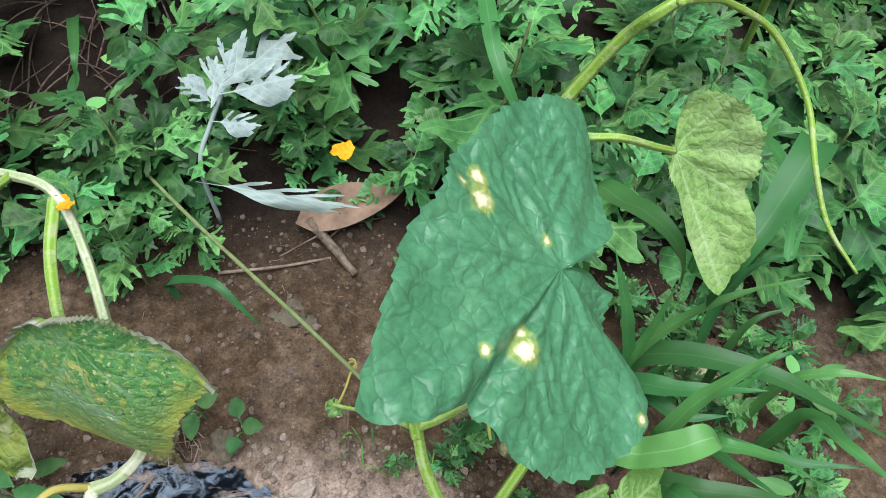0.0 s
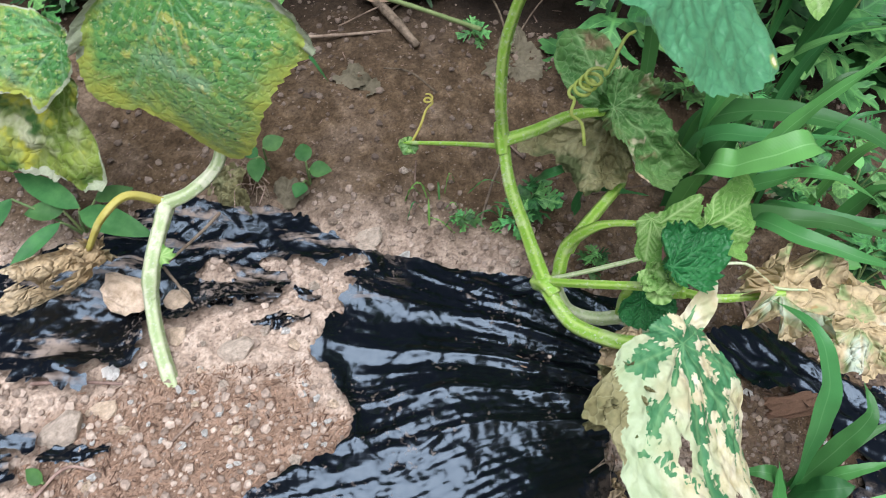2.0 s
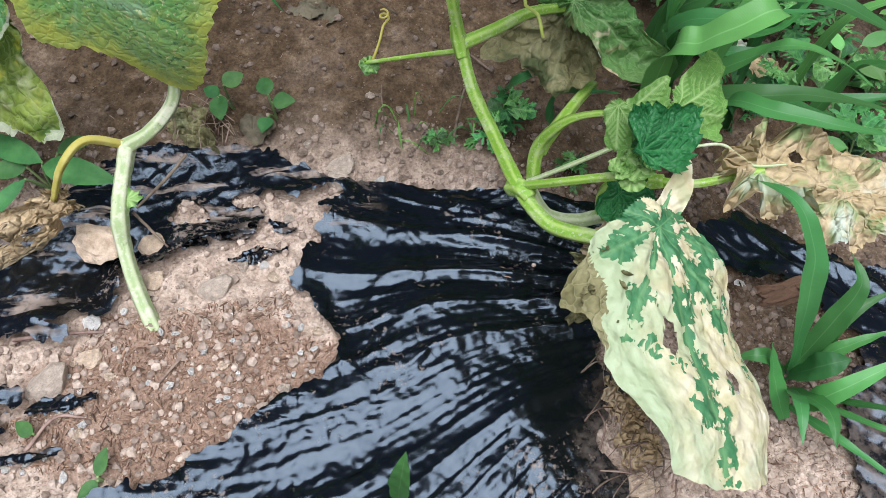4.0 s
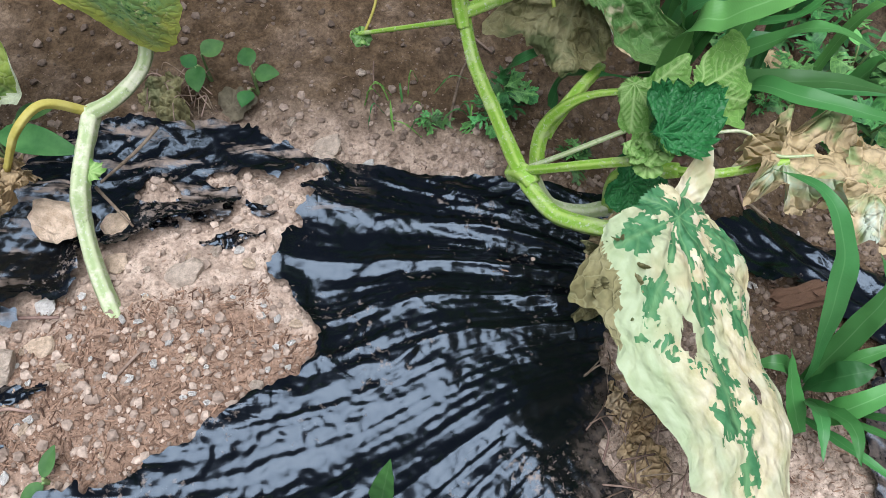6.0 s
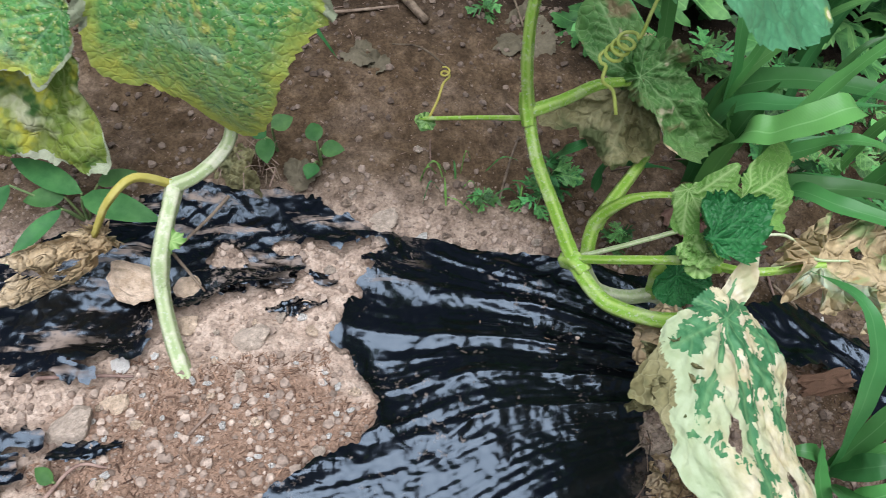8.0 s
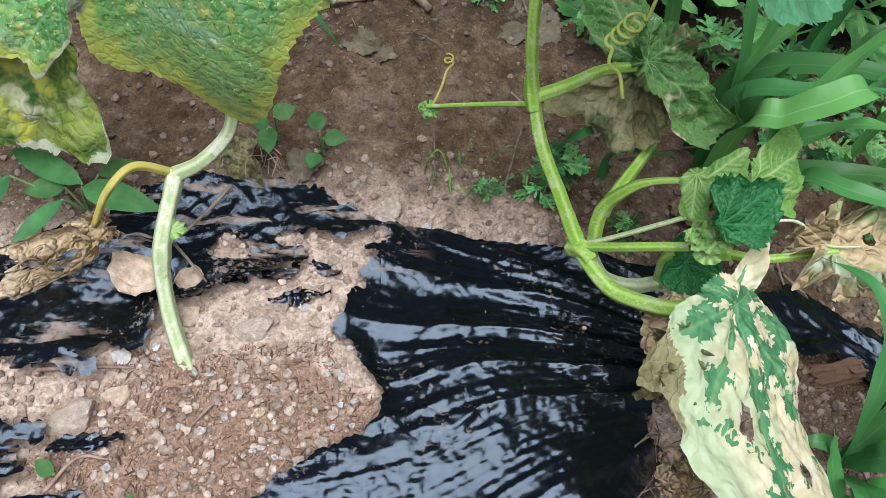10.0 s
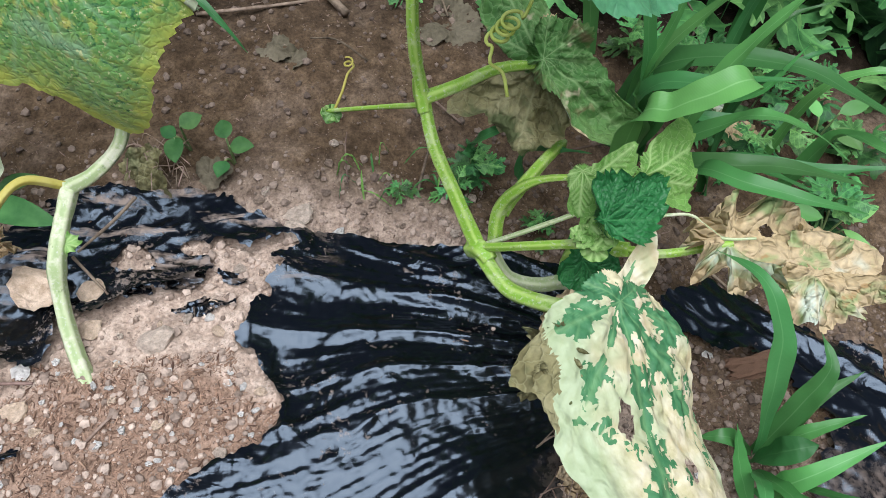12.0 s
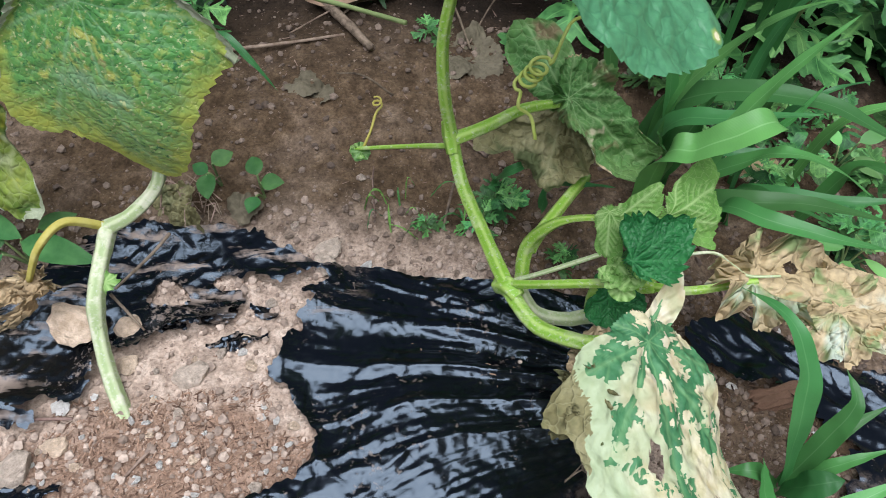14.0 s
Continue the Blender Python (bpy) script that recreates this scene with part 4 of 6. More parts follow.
whole = grid_mesh("sheet", np.arange(-0.38, 0.10, 0.0011).tolist(), np.arange(-0.16, 0.195, 0.0011).tolist(), film_height, covered)
film = thing("mulch_film", (0.0, 0.0, lie(0, 0)), "wrinkled glossy black plastic mulch film torn open round a hole", "plastic film")
part("sheet", cut_out(whole, "sheet", lambda x, y: not in_flap(x, y) and not in_shreds(x, y)), FILM, film)
part("torn_flap", cut_out(whole, "torn_flap", in_flap), FILM, film, "dusty folded strip of black film")
part("torn_edge", cut_out(whole, "torn_edge", in_shreds), FILM, film, "shredded edge of black film")
bpy.data.meshes.remove(whole)


def film_shred(x, y, long, wide, turn, seed):
    """A small torn piece of the film, half buried in the soil of the hole."""
    c, d = math.cos(radians(turn)), math.sin(radians(turn))
    n, k = 40, 26
    verts, faces, keep = [], [], {}
    for j in range(k + 1):
        for i in range(n + 1):
            u, v = (i / n - 0.5) * long, (j / k - 0.5) * wide
            px, py = x + u * c - v * d, y + u * d + v * c
            q = Vector((px, py, seed))
            r = math.hypot(2 * u / long, 2 * v / wide) + 0.55 * noise.fractal(q * 75, 0.8, 2.0, 3)
            z = lie(px, py) + rugged(px, py) + 0.0022 + 0.0042 * (0.4 - abs(noise.noise(Vector((u * 45, v * 150, seed))))) + 0.003 * noise.noise(q * 60)
            keep[len(verts)] = r < 0.85
            verts.append((px, py, z))
    for j in range(k):
        for i in range(n):
            f = (j * (n + 1) + i, j * (n + 1) + i + 1, (j + 1) * (n + 1) + i + 1, (j + 1) * (n + 1) + i)
            if all(keep[v] for v in f):
                faces.append(f)
    me = mesh_of("shred", verts, faces)
    bm = bmesh.new()
    bm.from_mesh(me)
    bmesh.ops.delete(bm, geom=[v for v in bm.verts if not v.link_faces], context="VERTS")
    bm.to_mesh(me)
    bm.free()
    me.shade_smooth()
    return part("shred", me, FILM, film, "small torn shred of black film")


for k, (x, y, long, wide, turn) in enumerate(((-0.133, 0.103, 0.034, 0.016, 12), (-0.120, 0.122, 0.026, 0.010, -20), (-0.150, 0.122, 0.040, 0.018, 5), (-0.176, 0.116, 0.030, 0.020, -15), (-0.232, 0.020, 0.05, 0.012, 8), (-0.245, -0.008, 0.05, 0.010, 4))):
    film_shred(x, y, long, wide, turn, 3 + 2.7 * k)


def scrap_height(x, y):
    q = Vector((x, y, 2.0))
    along, over = (x - 0.125) * 0.8 - (y - 0.12) * 0.6, (x - 0.125) * 0.6 + (y - 0.12) * 0.8
    h = 0.007 * (0.45 - abs(noise.noise(Vector((along * 16, over * 52, 1.0))))) + 0.0032 * (0.4 - abs(noise.noise(Vector((along * 38, over * 110, 6.0)))))
    return lie(x, y) + 0.006 + h + 0.005 * noise.noise(q * 26) + 0.0022 * (0.4 - abs(noise.noise(q * 95)))


def scrap_cover(x, y):
    x, y = torn(x, y, 0.006)
    return inside(SCRAP, x, y)


whole = grid_mesh("strip", np.arange(0.11, 0.28, 0.0014).tolist(), np.arange(-0.1, 0.15, 0.0014).tolist(), scrap_height, scrap_cover)
scrap = thing("film_scrap", (0.2, 0.09, lie(0.2, 0.09)), "crumpled strip of black plastic mulch film lying on the soil", "plastic film")
part("strip", cut_out(whole, "strip", lambda x, y: y > 0.068), SCRAPFILM, scrap, "narrow crumpled strip of black film")
part("sheet", cut_out(whole, "sheet", lambda x, y: y <= 0.068), SCRAPFILM, scrap)
bpy.data.meshes.remove(whole)


# ---- loose soil, stones ----
def scattered(name, count, seed, lo, hi, area, mat, label, keep, squash=0.75, long=1.0, sides=None):
    rng = random.Random(seed)
    t = (1 + 5 ** 0.5) / 2
    unit = [Vector(v).normalized() for v in ((-1, t, 0), (1, t, 0), (-1, -t, 0), (1, -t, 0), (0, -1, t), (0, 1, t), (0, -1, -t), (0, 1, -t), (t, 0, -1), (t, 0, 1), (-t, 0, -1), (-t, 0, 1))]
    tri = ((0, 11, 5), (0, 5, 1), (0, 1, 7), (0, 7, 10), (0, 10, 11), (1, 5, 9), (5, 11, 4), (11, 10, 2), (10, 7, 6), (7, 1, 8), (3, 9, 4), (3, 4, 2), (3, 2, 6), (3, 6, 8), (3, 8, 9), (4, 9, 5), (2, 4, 11), (6, 2, 10), (8, 6, 7), (9, 8, 1))
    verts, faces = [], []
    x0, x1, y0, y1 = area
    while len(faces) < count * 20:
        x, y = rng.uniform(x0, x1), rng.uniform(y0, y1)
        if not keep(x, y, rng):
            continue
        r = lo * (hi / lo) ** (rng.random() ** 3.0)
        e = Euler((rng.uniform(-0.5, 0.5), rng.uniform(-0.5, 0.5), rng.uniform(0, 6.3))).to_matrix()
        at = Vector((x, y, lie(x, y) + rugged(x, y) + r * 0.25))
        b = len(verts)
        for v in unit:
            w = v * r * rng.uniform(0.7, 1.15)
            verts.append(at + e @ Vector((w.x * long, w.y / long ** 0.6, w.z * squash)))
        faces += [(a + b, c + b, d + b) for a, c, d in tri]
    ob = part(name, mesh_of(name, verts, faces, smooth=False), mat)
    return tagged(ob, label, "soil", kind="stuff")


def bare(x, y, rng):
    smooth = inside(OPENING, x, y) and y > 0.055
    return (not covered(x, y) and rng.random() < (0.55 if smooth else 1.0 if y < 0.17 else 0.5 if y < 0.2 else 0.2)) or rng.random() < 0.012


scattered("soil_crumbs", 17000, 3, 0.0004, 0.0036, (-0.34, 0.30, -0.08, 0.38), CRUMB, "loose soil crumbs and small clods", bare)


def in_hole(x, y, rng):
    d = math.hypot((x + 0.165) / 0.085, (y - 0.022) / 0.045)
    return (inside(OPENING, x, y) and d < 1.15 + 0.4 * noise.noise(Vector((x, y, 0)) * 30)) or (x > 0.13 and y < 0.1 and rng.random() < 0.3) or rng.random() < 0.015


scattered("dry_fibres", 13000, 5, 0.00025, 0.0013, (-0.27, 0.24, -0.05, 0.16), FIBRE, "reddish brown dry root fibres and bark chips", in_hole, 0.6, 3.0)

scattered("straw_bits", 700, 8, 0.0003, 0.0011, (-0.30, 0.28, 0.12, 0.40), TWIG, "short bits of dry straw and root on the soil", lambda x, y, rng: not covered(x, y), 0.4, 4.5)

STONES = [stone_mesh("stone", k, 0.55 + 0.1 * (k % 3), 3, 0.42) for k in range(5)]
GRAINS = [stone_mesh("grain", k + 9, 0.6 + 0.1 * (k % 3), 1, 0.4) for k in range(5)]


CUTS = {}


def stone(x, y, size, mat, label, k=0, long=1.0, turn=0.0, sink=0.3, name="stone", group="", lift=0.0):
    key = (k % 5, mat.name, size < 0.01)
    if key not in CUTS:
        CUTS[key] = (GRAINS if size < 0.01 else STONES)[k % 5].copy()
        CUTS[key].materials.append(mat)
    me = CUTS[key]
    ob = part(name, me, mat, None, label, Matrix.Translation((x, y, lie(x, y) + rugged(x, y) + lift + size * (0.3 - sink * 0.5))) @ pose(0, 0, 0, 8, -6, turn) @ Matrix.Diagonal((size * long, size, size * 0.8, 1)))
    return tagged(ob, "", "stone", group)


stone(-0.219, 0.110, 0.023, TANSTONE, "pale tan rough stone beside the torn film", 0, 1.5, -35, 0.1, lift=0.006)
stone(-0.191, 0.112, 0.017, TANSTONE, "brown stone half sunk in soil", 1, 1.2, 40, 0.2)
stone(-0.155, 0.083, 0.015, GREYSTONE, "flat grey-tan stone on bare soil", 2, 1.5, 8)
stone(-0.191, 0.090, 0.012, TANSTONE, "orange-tan stone beside the cut stem", 3, 1.2, 60)
stone(-0.088, 0.167, 0.015, GREYSTONE, "grey stone at the edge of the film", 4, 1.2, 20)
stone(-0.089, 0.155, 0.014, GREYSTONE, "rounded grey stone at the edge of the film", 0, 1.1, 80)
stone(-0.065, 0.160, 0.007, WHITE, "small bluish white pebble", 1, 1.3, 40)
stone(-0.237, 0.032, 0.018, GREYSTONE, "pale flat stone among torn film", 2, 1.5, 30)
stone(-0.221, 0.066, 0.010, WHITE, "white pebble on soil", 3, 1.2, 70)
stone(-0.219, 0.045, 0.012, TANSTONE, "tan pebble on soil", 4, 1.2, 10)
stone(0.063, -0.036, 0.016, TANSTONE, "orange-tan stone by the edge of the film", 1, 1.2, 20)
stone(-0.130, 0.098, 0.006, WHITE, "white pebble on bare soil", 2, 1.2, 20)
rng = random.Random(11)
for k in range(60):
    x, y = rng.uniform(-0.25, -0.08), rng.uniform(-0.035, 0.075)
    if inside(OPENING, x, y):
        stone(x, y, rng.uniform(0.0028, 0.0052), WHITE, "small white grit grain in the planting hole", k, rng.uniform(1, 1.7), rng.uniform(0, 360), 0.2, "grit_grain", "white grit")
for k in range(34):
    x, y = rng.uniform(-0.13, 0.02), rng.uniform(0.14, 0.22)
    if not covered(x, y):
        stone(x, y, rng.uniform(0.003, 0.007), BROWNSTONE if k % 4 else GREYSTONE, "small brown stone on the bare soil", k, rng.uniform(1, 1.5), rng.uniform(0, 360), 0.1, "pebble", "pebbles on the soil")
for k in range(30):
    x, y = rng.uniform(-0.26, -0.09), rng.uniform(-0.01, 0.13)
    if inside(OPENING, x, y):
        stone(x, y, rng.uniform(0.004, 0.008), TANSTONE if k % 3 else GREYSTONE, "small tan stone in the planting hole", k, rng.uniform(1, 1.5), rng.uniform(0, 360), 0.4, "pebble", "pebbles in the planting hole")
for k in range(26):
    x, y = rng.uniform(0.12, 0.24), rng.uniform(0.0, 0.16)
    stone(x, y, rng.uniform(0.003, 0.007), WHITE if k % 2 else TANSTONE, "small pale pebble on the soil", k, rng.uniform(1, 1.5), rng.uniform(0, 360), 0.3, "pebble", "pale pebbles by the scrap")


# ---- the cucumber plant with the large leaf ----
plant = thing("cucumber_plant", (0.08, 0.09, lie(0.08, 0.09)), "cucumber plant with one large green leaf and scorched lower leaves", "plant", "cucumber plants")


def stem(points, radii, parent=plant, mat=None, name="stem", label="", ridge=0.09, sides=20):
    return part(name, tube_mesh(name, points, radii, sides, ridge, 0.10), mat or STEM, parent, label)


def leaf_at(name, me, mat, parent, at, ahead, up, label=""):
    return part(name, me, mat, parent, label, axes(at, ahead, up))


main = stem([(0.088, 0.077, 0.058), (0.061, 0.078, 0.048), (0.041, 0.085, 0.043), (0.028, 0.095, 0.04), (0.017, 0.116, 0.04), (0.006, 0.137, 0.058), (-0.004, 0.157, 0.075), (-0.008, 0.175, 0.09),
             (-0.011, 0.185, 0.12), (-0.008, 0.198, 0.15), (0.008, 0.215, 0.185), (0.036, 0.255, 0.195), (0.063, 0.283, 0.215), (0.078, 0.29, 0.235), (0.093, 0.29, 0.26), (0.108, 0.285, 0.28), (0.152, 0.319, 0.28),
             (0.2, 0.40, 0.2), (0.22, 0.45, 0.1)], [0.004, 0.004, 0.004, 0.004, 0.004, 0.0035, 0.0033, 0.0031, 0.0029, 0.0028, 0.0027, 0.003, 0.003, 0.003, 0.0028, 0.0026, 0.0024, 0.0024, 0.0024], label="main vine stem, bright green and ridged")
stem([(0.012, 0.119, 0.036), (0.018, 0.115, 0.041), (0.022, 0.109, 0.040)], [0.0042, 0.0054, 0.0044], parent=main, name="node", label="swollen hairy stem node")
stem([(-0.008, 0.170, 0.085), (-0.009, 0.176, 0.091), (-0.01, 0.180, 0.099)], [0.0032, 0.0039, 0.0031], parent=main, name="node")
stem([(-0.008, 0.175, 0.09), (0.009, 0.182, 0.09), (0.031, 0.199, 0.082), (0.056, 0.214, 0.067)], [0.0034, 0.0032, 0.003, 0.0024], name="petiole")
stem([(-0.008, 0.175, 0.085), (-0.033, 0.191, 0.065), (-0.066, 0.206, 0.045)], [0.0016, 0.0013, 0.0012], name="side_shoot", ridge=0.0)
curl = [(-0.060, 0.204, 0.048), (-0.055, 0.212, 0.054), (-0.052, 0.220, 0.058)] + [(-0.0505 + 0.0024 * math.cos(a), 0.2245 + 0.0024 * math.sin(a), 0.060 + 0.0004 * k) for k, a in enumerate(np.arange(-1.2, 9.0, 0.7))]
stem(curl, [0.0008, 0.0005], mat=YELLOWSTEM, name="tendril", label="thin curled brownish tendril", ridge=0.0, sides=6)
stem([(0.017, 0.116, 0.042), (0.038, 0.106, 0.06), (0.064, 0.098, 0.075)], [0.0022, 0.0022, 0.0022], name="petiole")
stem([(0.018, 0.118, 0.04), (0.039, 0.114, 0.06), (0.064, 0.112, 0.08)], [0.0014, 0.0013, 0.0012], mat=PALESTEM, name="petiole", ridge=0.0)
stem([(0.025, 0.122, 0.03), (0.028, 0.133, 0.05), (0.038, 0.133, 0.07), (0.049, 0.131, 0.08), (0.065, 0.126, 0.088)], [0.0036, 0.0038, 0.0028, 0.0018, 0.0014], name="petiole")
stem([(0.03, 0.135, 0.045), (0.038, 0.149, 0.04), (0.056, 0.176, 0.03), (0.071, 0.201, 0.012)], [0.0036, 0.0036, 0.0034, 0.0032], name="petiole")
stem([(0.022, 0.124, 0.03), (0.032, 0.112, 0.015), (0.049, 0.108, 0.012), (0.067, 0.108, 0.012), (0.079, 0.089, 0.012), (0.083, 0.068, 0.005), (0.084, 0.055, -0.02)], [0.0035, 0.0038, 0.0038, 0.0042, 0.0048, 0.005, 0.005], mat=PALESTEM, name="stem")
stem([(0.064, 0.11, 0.012), (0.066, 0.115, 0.03), (0.079, 0.113, 0.04), (0.092, 0.109, 0.046)], [0.0045, 0.0052, 0.005, 0.0036], name="stem")
stem([(0.088, 0.110, 0.045), (0.108, 0.104, 0.05), (0.14, 0.105, 0.056)], [0.0024, 0.0022, 0.002], name="petiole")
stem([(0.09, 0.116, 0.072), (0.099, 0.114, 0.07), (0.118, 0.117, 0.065), (0.128, 0.113, 0.06), (0.135, 0.107, 0.058), (0.150, 0.105, 0.06)], [0.0009, 0.0009, 0.0008, 0.0008, 0.0008, 0.0006], mat=PALESTEM, name="tendril", ridge=0.0)
stem([(0.067, 0.282, 0.217), (0.076, 0.272, 0.215), (0.095, 0.27, 0.215), (0.116, 0.281, 0.195), (0.131, 0.292, 0.178)], [0.0022, 0.0022, 0.002, 0.0019, 0.0018], name="petiole")
stem([(0.06, 0.275, 0.21), (0.056, 0.24, 0.2), (0.056, 0.21, 0.205), (0.058, 0.192, 0.222)], [0.0025, 0.0025, 0.0022, 0.002], name="petiole")
stem([(0.108, 0.276, 0.289), (0.125, 0.300, 0.27), (0.146, 0.321, 0.25), (0.179, 0.332, 0.22), (0.201, 0.314, 0.19), (0.205, 0.284, 0.17), (0.213, 0.262, 0.15), (0.231, 0.244, 0.13)], [0.0018, 0.0018, 0.0018, 0.0018, 0.0017, 0.0016, 0.0014, 0.0009], mat=STEM, name="tendril", ridge=0.0)
for k, (ahead, s) in enumerate((((-0.9, 0.3, 0.2), 0.007), ((-0.5, -0.8, 0.2), 0.008), ((-0.3, 0.9, 0.3), 0.006), ((0.6, -0.7, -0.2), 0.007))):
    leaf_at("bud_leaf", broad_leaf("bud_leaf", RIM, s, 8, 50, 10, 0.1, lambda x, y, a, s: 20 * y * y, 0.0005, 0.002, 0.002, seed=80 + k), WITHERED if k % 2 else PALEBACK, plant, (-0.062, 0.204, 0.045), ahead, (0.1, -0.5, 0.85))
# the coiled tendril
coil = [(0.060, 0.225, 0.12), (0.050, 0.205, 0.135)]
for k in range(38):
    a = 2 * math.pi * k / 10
    coil.append((0.0355 - 0.0024 * k / 10 + 0.0045 * math.cos(a), 0.183 - 0.0008 * k / 10 + 0.0045 * math.sin(a), 0.134 - 0.003 * k / 10))
coil += [(0.024, 0.171, 0.118), (0.030, 0.170, 0.112), (0.032, 0.162, 0.104)]
part("tendril", tube_mesh("tendril", coil, [0.0009], 6, 0, 0, 3), TENDRIL, plant, "tightly coiled pale green tendril")

BIG = ((-170, 49), (-152, 66), (-139, 86), (-117, 76), (-83, 64), (-48, 66), (-24, 82), (-10, 97), (0, 115), (8, 97), (15, 72), (34, 80), (58, 82), (90, 75), (102, 66), (112, 40), (138, 34), (145, 14), (151, 4), (166, 4), (172, 13), (178, 40))


def big_form(x, y, a, s):
    r = math.hypot(x, y)
    return 0.003 - 0.9 * r * r * (0.6 + 0.4 * math.cos(radians(2 * a))) + 0.05 * max(0.0, -y) * s - 0.06 * max(0.0, y) * s - 0.011 * math.exp(-(((a - 17) / 6) ** 2)) * s - (0.006 * s / (1 + math.exp((16 - a) / 2.5)) if a < 120 else 0.006 * s * max(0.0, 1 - (a - 120) / 25)) + 0.0025 * math.sin(radians(5 * a)) * s


leaf_at("leaf", broad_leaf("leaf", BIG, 0.001, 60, 320, 62, 0.018, big_form, 0.0015, 0.003, 0.0012, seed=1, lumps=30), BIGLEAF, plant, (0.058, 0.19, 0.226), (-0.59, -0.69, 0.42), (0.64, -0.08, 0.77), "large green quilted leaf with yellow spots")

MOTTLED = ((-105, 20), (-74, 49), (-71, 60), (-63, 66), (-53, 62), (-41, 69), (-34, 79), (-26, 90), (-19, 99), (-16, 110), (0, 118), (16, 122), (22, 106), (31, 88), (39, 71), (53, 58), (71, 42), (105, 25), (150, 10))


def mottled_form(x, y, a, s):
    return 0.004 - 3.0 * y * y - 0.12 * max(0.0, y - 0.012) + 0.003 * math.sin(x * 90) * s + 0.006 * max(0.0, -y - 0.035) / 0.03 * math.sin(x * 160)


leaf_at("leaf", broad_leaf("leaf", MOTTLED, 0.001, 56, 240, 70, 0.012, mottled_form, 0.0012, 0.0015, 0.003, [(0.050, -0.011, 0.0085, 0.0042), (0.073, 0.021, 0.005, 0.004)], seed=2, ragged=0.03, rim_mat=BROWNED, rim_where=lambda x, y: y < -0.040 + 0.012 * noise.noise(Vector((x, y, 0)) * 90) and x < 0.05), SCORCHED, plant, (0.073, 0.065, 0.079), (0.12, -0.98, -0.18), (0.55, -0.08, 0.83),
        "hanging leaf scorched cream and green, with a hole")
leaf_at("leaf", broad_leaf("leaf", RIM, 0.024, 14, 70, 20, 0.02, lambda x, y, a, s: -22 * y * y, 0.0005, 0.002, 0.005, seed=9, ragged=0.15), CRISP, plant, (0.062, 0.074, 0.040), (-0.6, -0.6, -0.4), (-0.4, -0.3, 0.85), "curled dry tan leaf under the stem")
leaf_at("leaf", broad_leaf("leaf", ((-60, 25), (-32, 26), (-26, 37), (-20, 62), (-15, 60), (-3, 73), (12, 76), (17, 69), (20, 58), (33, 51), (46, 41), (75, 33), (103, 23), (160, 6), (-160, 6)), 0.001, 30, 140, 50, 0.02, lambda x, y, a, s: -3 * x * x + 0.012 * s * s * math.sin(a * 0.13 + 1.0), 0.001, 0.009, 0.0022, [(0.018, 0.012, 0.004, 0.003)], seed=4, ragged=0.08), TAN, plant,
        (0.138, 0.106, 0.057), (0.94, -0.3, -0.1), (0.1, -0.1, 0.99), "dead tan leaf with pale green remains")
leaf_at("leaf", broad_leaf("leaf", RIM, 0.034, 20, 100, 40, 0.03, lambda x, y, a, s: -12 * y * y + 9 * x * x, 0.001, 0.009, 0.005, seed=14, ragged=0.3), TAN, plant, (0.178, 0.090, 0.050), (0.9, -0.5, -0.2), (0.2, -0.3, 0.9), "dead tan leaf curled at its rim")
leaf_at("leaf", broad_leaf("leaf", ((-150, 9), (-76, 9), (-34, 24), (-31, 37), (-23, 47), (-15, 59), (-1, 59), (8, 66), (14, 42), (36, 28), (80, 24), (109, 27), (122, 24), (154, 12)), 0.001, 34, 170, 50, 0.03, lambda x, y, a, s: 0.004 - 5 * y * y + 0.006 * math.sin(x * 120 + 40 * y), 0.0014, 0.012, 0.013, seed=5, ragged=0.08, lumps=30, rim_from=(0.97, -1), rim_mat=TAN), WITHERED, plant, (0.055, 0.211, 0.074), (0.78, -0.45, -0.44), (0.15, -0.55, 0.82), "withered grey-green drooping leaf")
leaf_at("leaf", broad_leaf("leaf", ((-170, 6), (-100, 8), (-70, 22), (-60, 44), (-52, 56), (-46, 50), (-34, 38), (-11, 41), (13, 43), (27, 41), (43, 34), (62, 16), (120, 6)), 0.001, 34, 170, 40, 0.025, lambda x, y, a, s: 0.003 + 0.006 * math.sin(y * 140) * s, 0.0014, 0.008, 0.013, seed=7, ragged=0.14, lumps=40), BROWNED, plant, (0.055, 0.213, 0.064), (-0.3, -0.6, -0.74), (-0.1, -0.75, 0.65), "shrivelled brown leaf hanging to the soil")
leaf_at("leaf", broad_leaf("leaf", ((-160, 5), (-60, 10), (-29, 32), (-20, 41), (-8, 47), (7, 53), (24, 45), (31, 36), (47, 22), (80, 8), (160, 5)), 0.001, 24, 120, 36, 0.025, lambda x, y, a, s: -8 * y * y, 0.001, 0.003, 0.002, seed=8), WITHERED, plant, (0.055, 0.216, 0.069), (-0.41, 0.82, 0.4), (-0.2, -0.51, 0.84), "")
leaf_at("leaf", broad_leaf("leaf", ((-150, 4), (-78, 12), (-68, 21), (-49, 23), (-35, 26), (-15, 31), (1, 37), (10, 29), (24, 23), (46, 22), (70, 21), (95, 7)), 0.001, 30, 170, 30, 0.09, lambda x, y, a, s: 0.003 - 5 * y * y + 3 * max(0.0, s - 0.85) * 0.006, 0.0012, 0.0018, 0.001, seed=10, rim_from=(0.93, -1)), YOUNG, plant, (0.071, 0.101, 0.09), (0.81, 0.58, 0.07), (0.25, -0.45, 0.86), "young dark green puckered leaf with pale toothed rim")
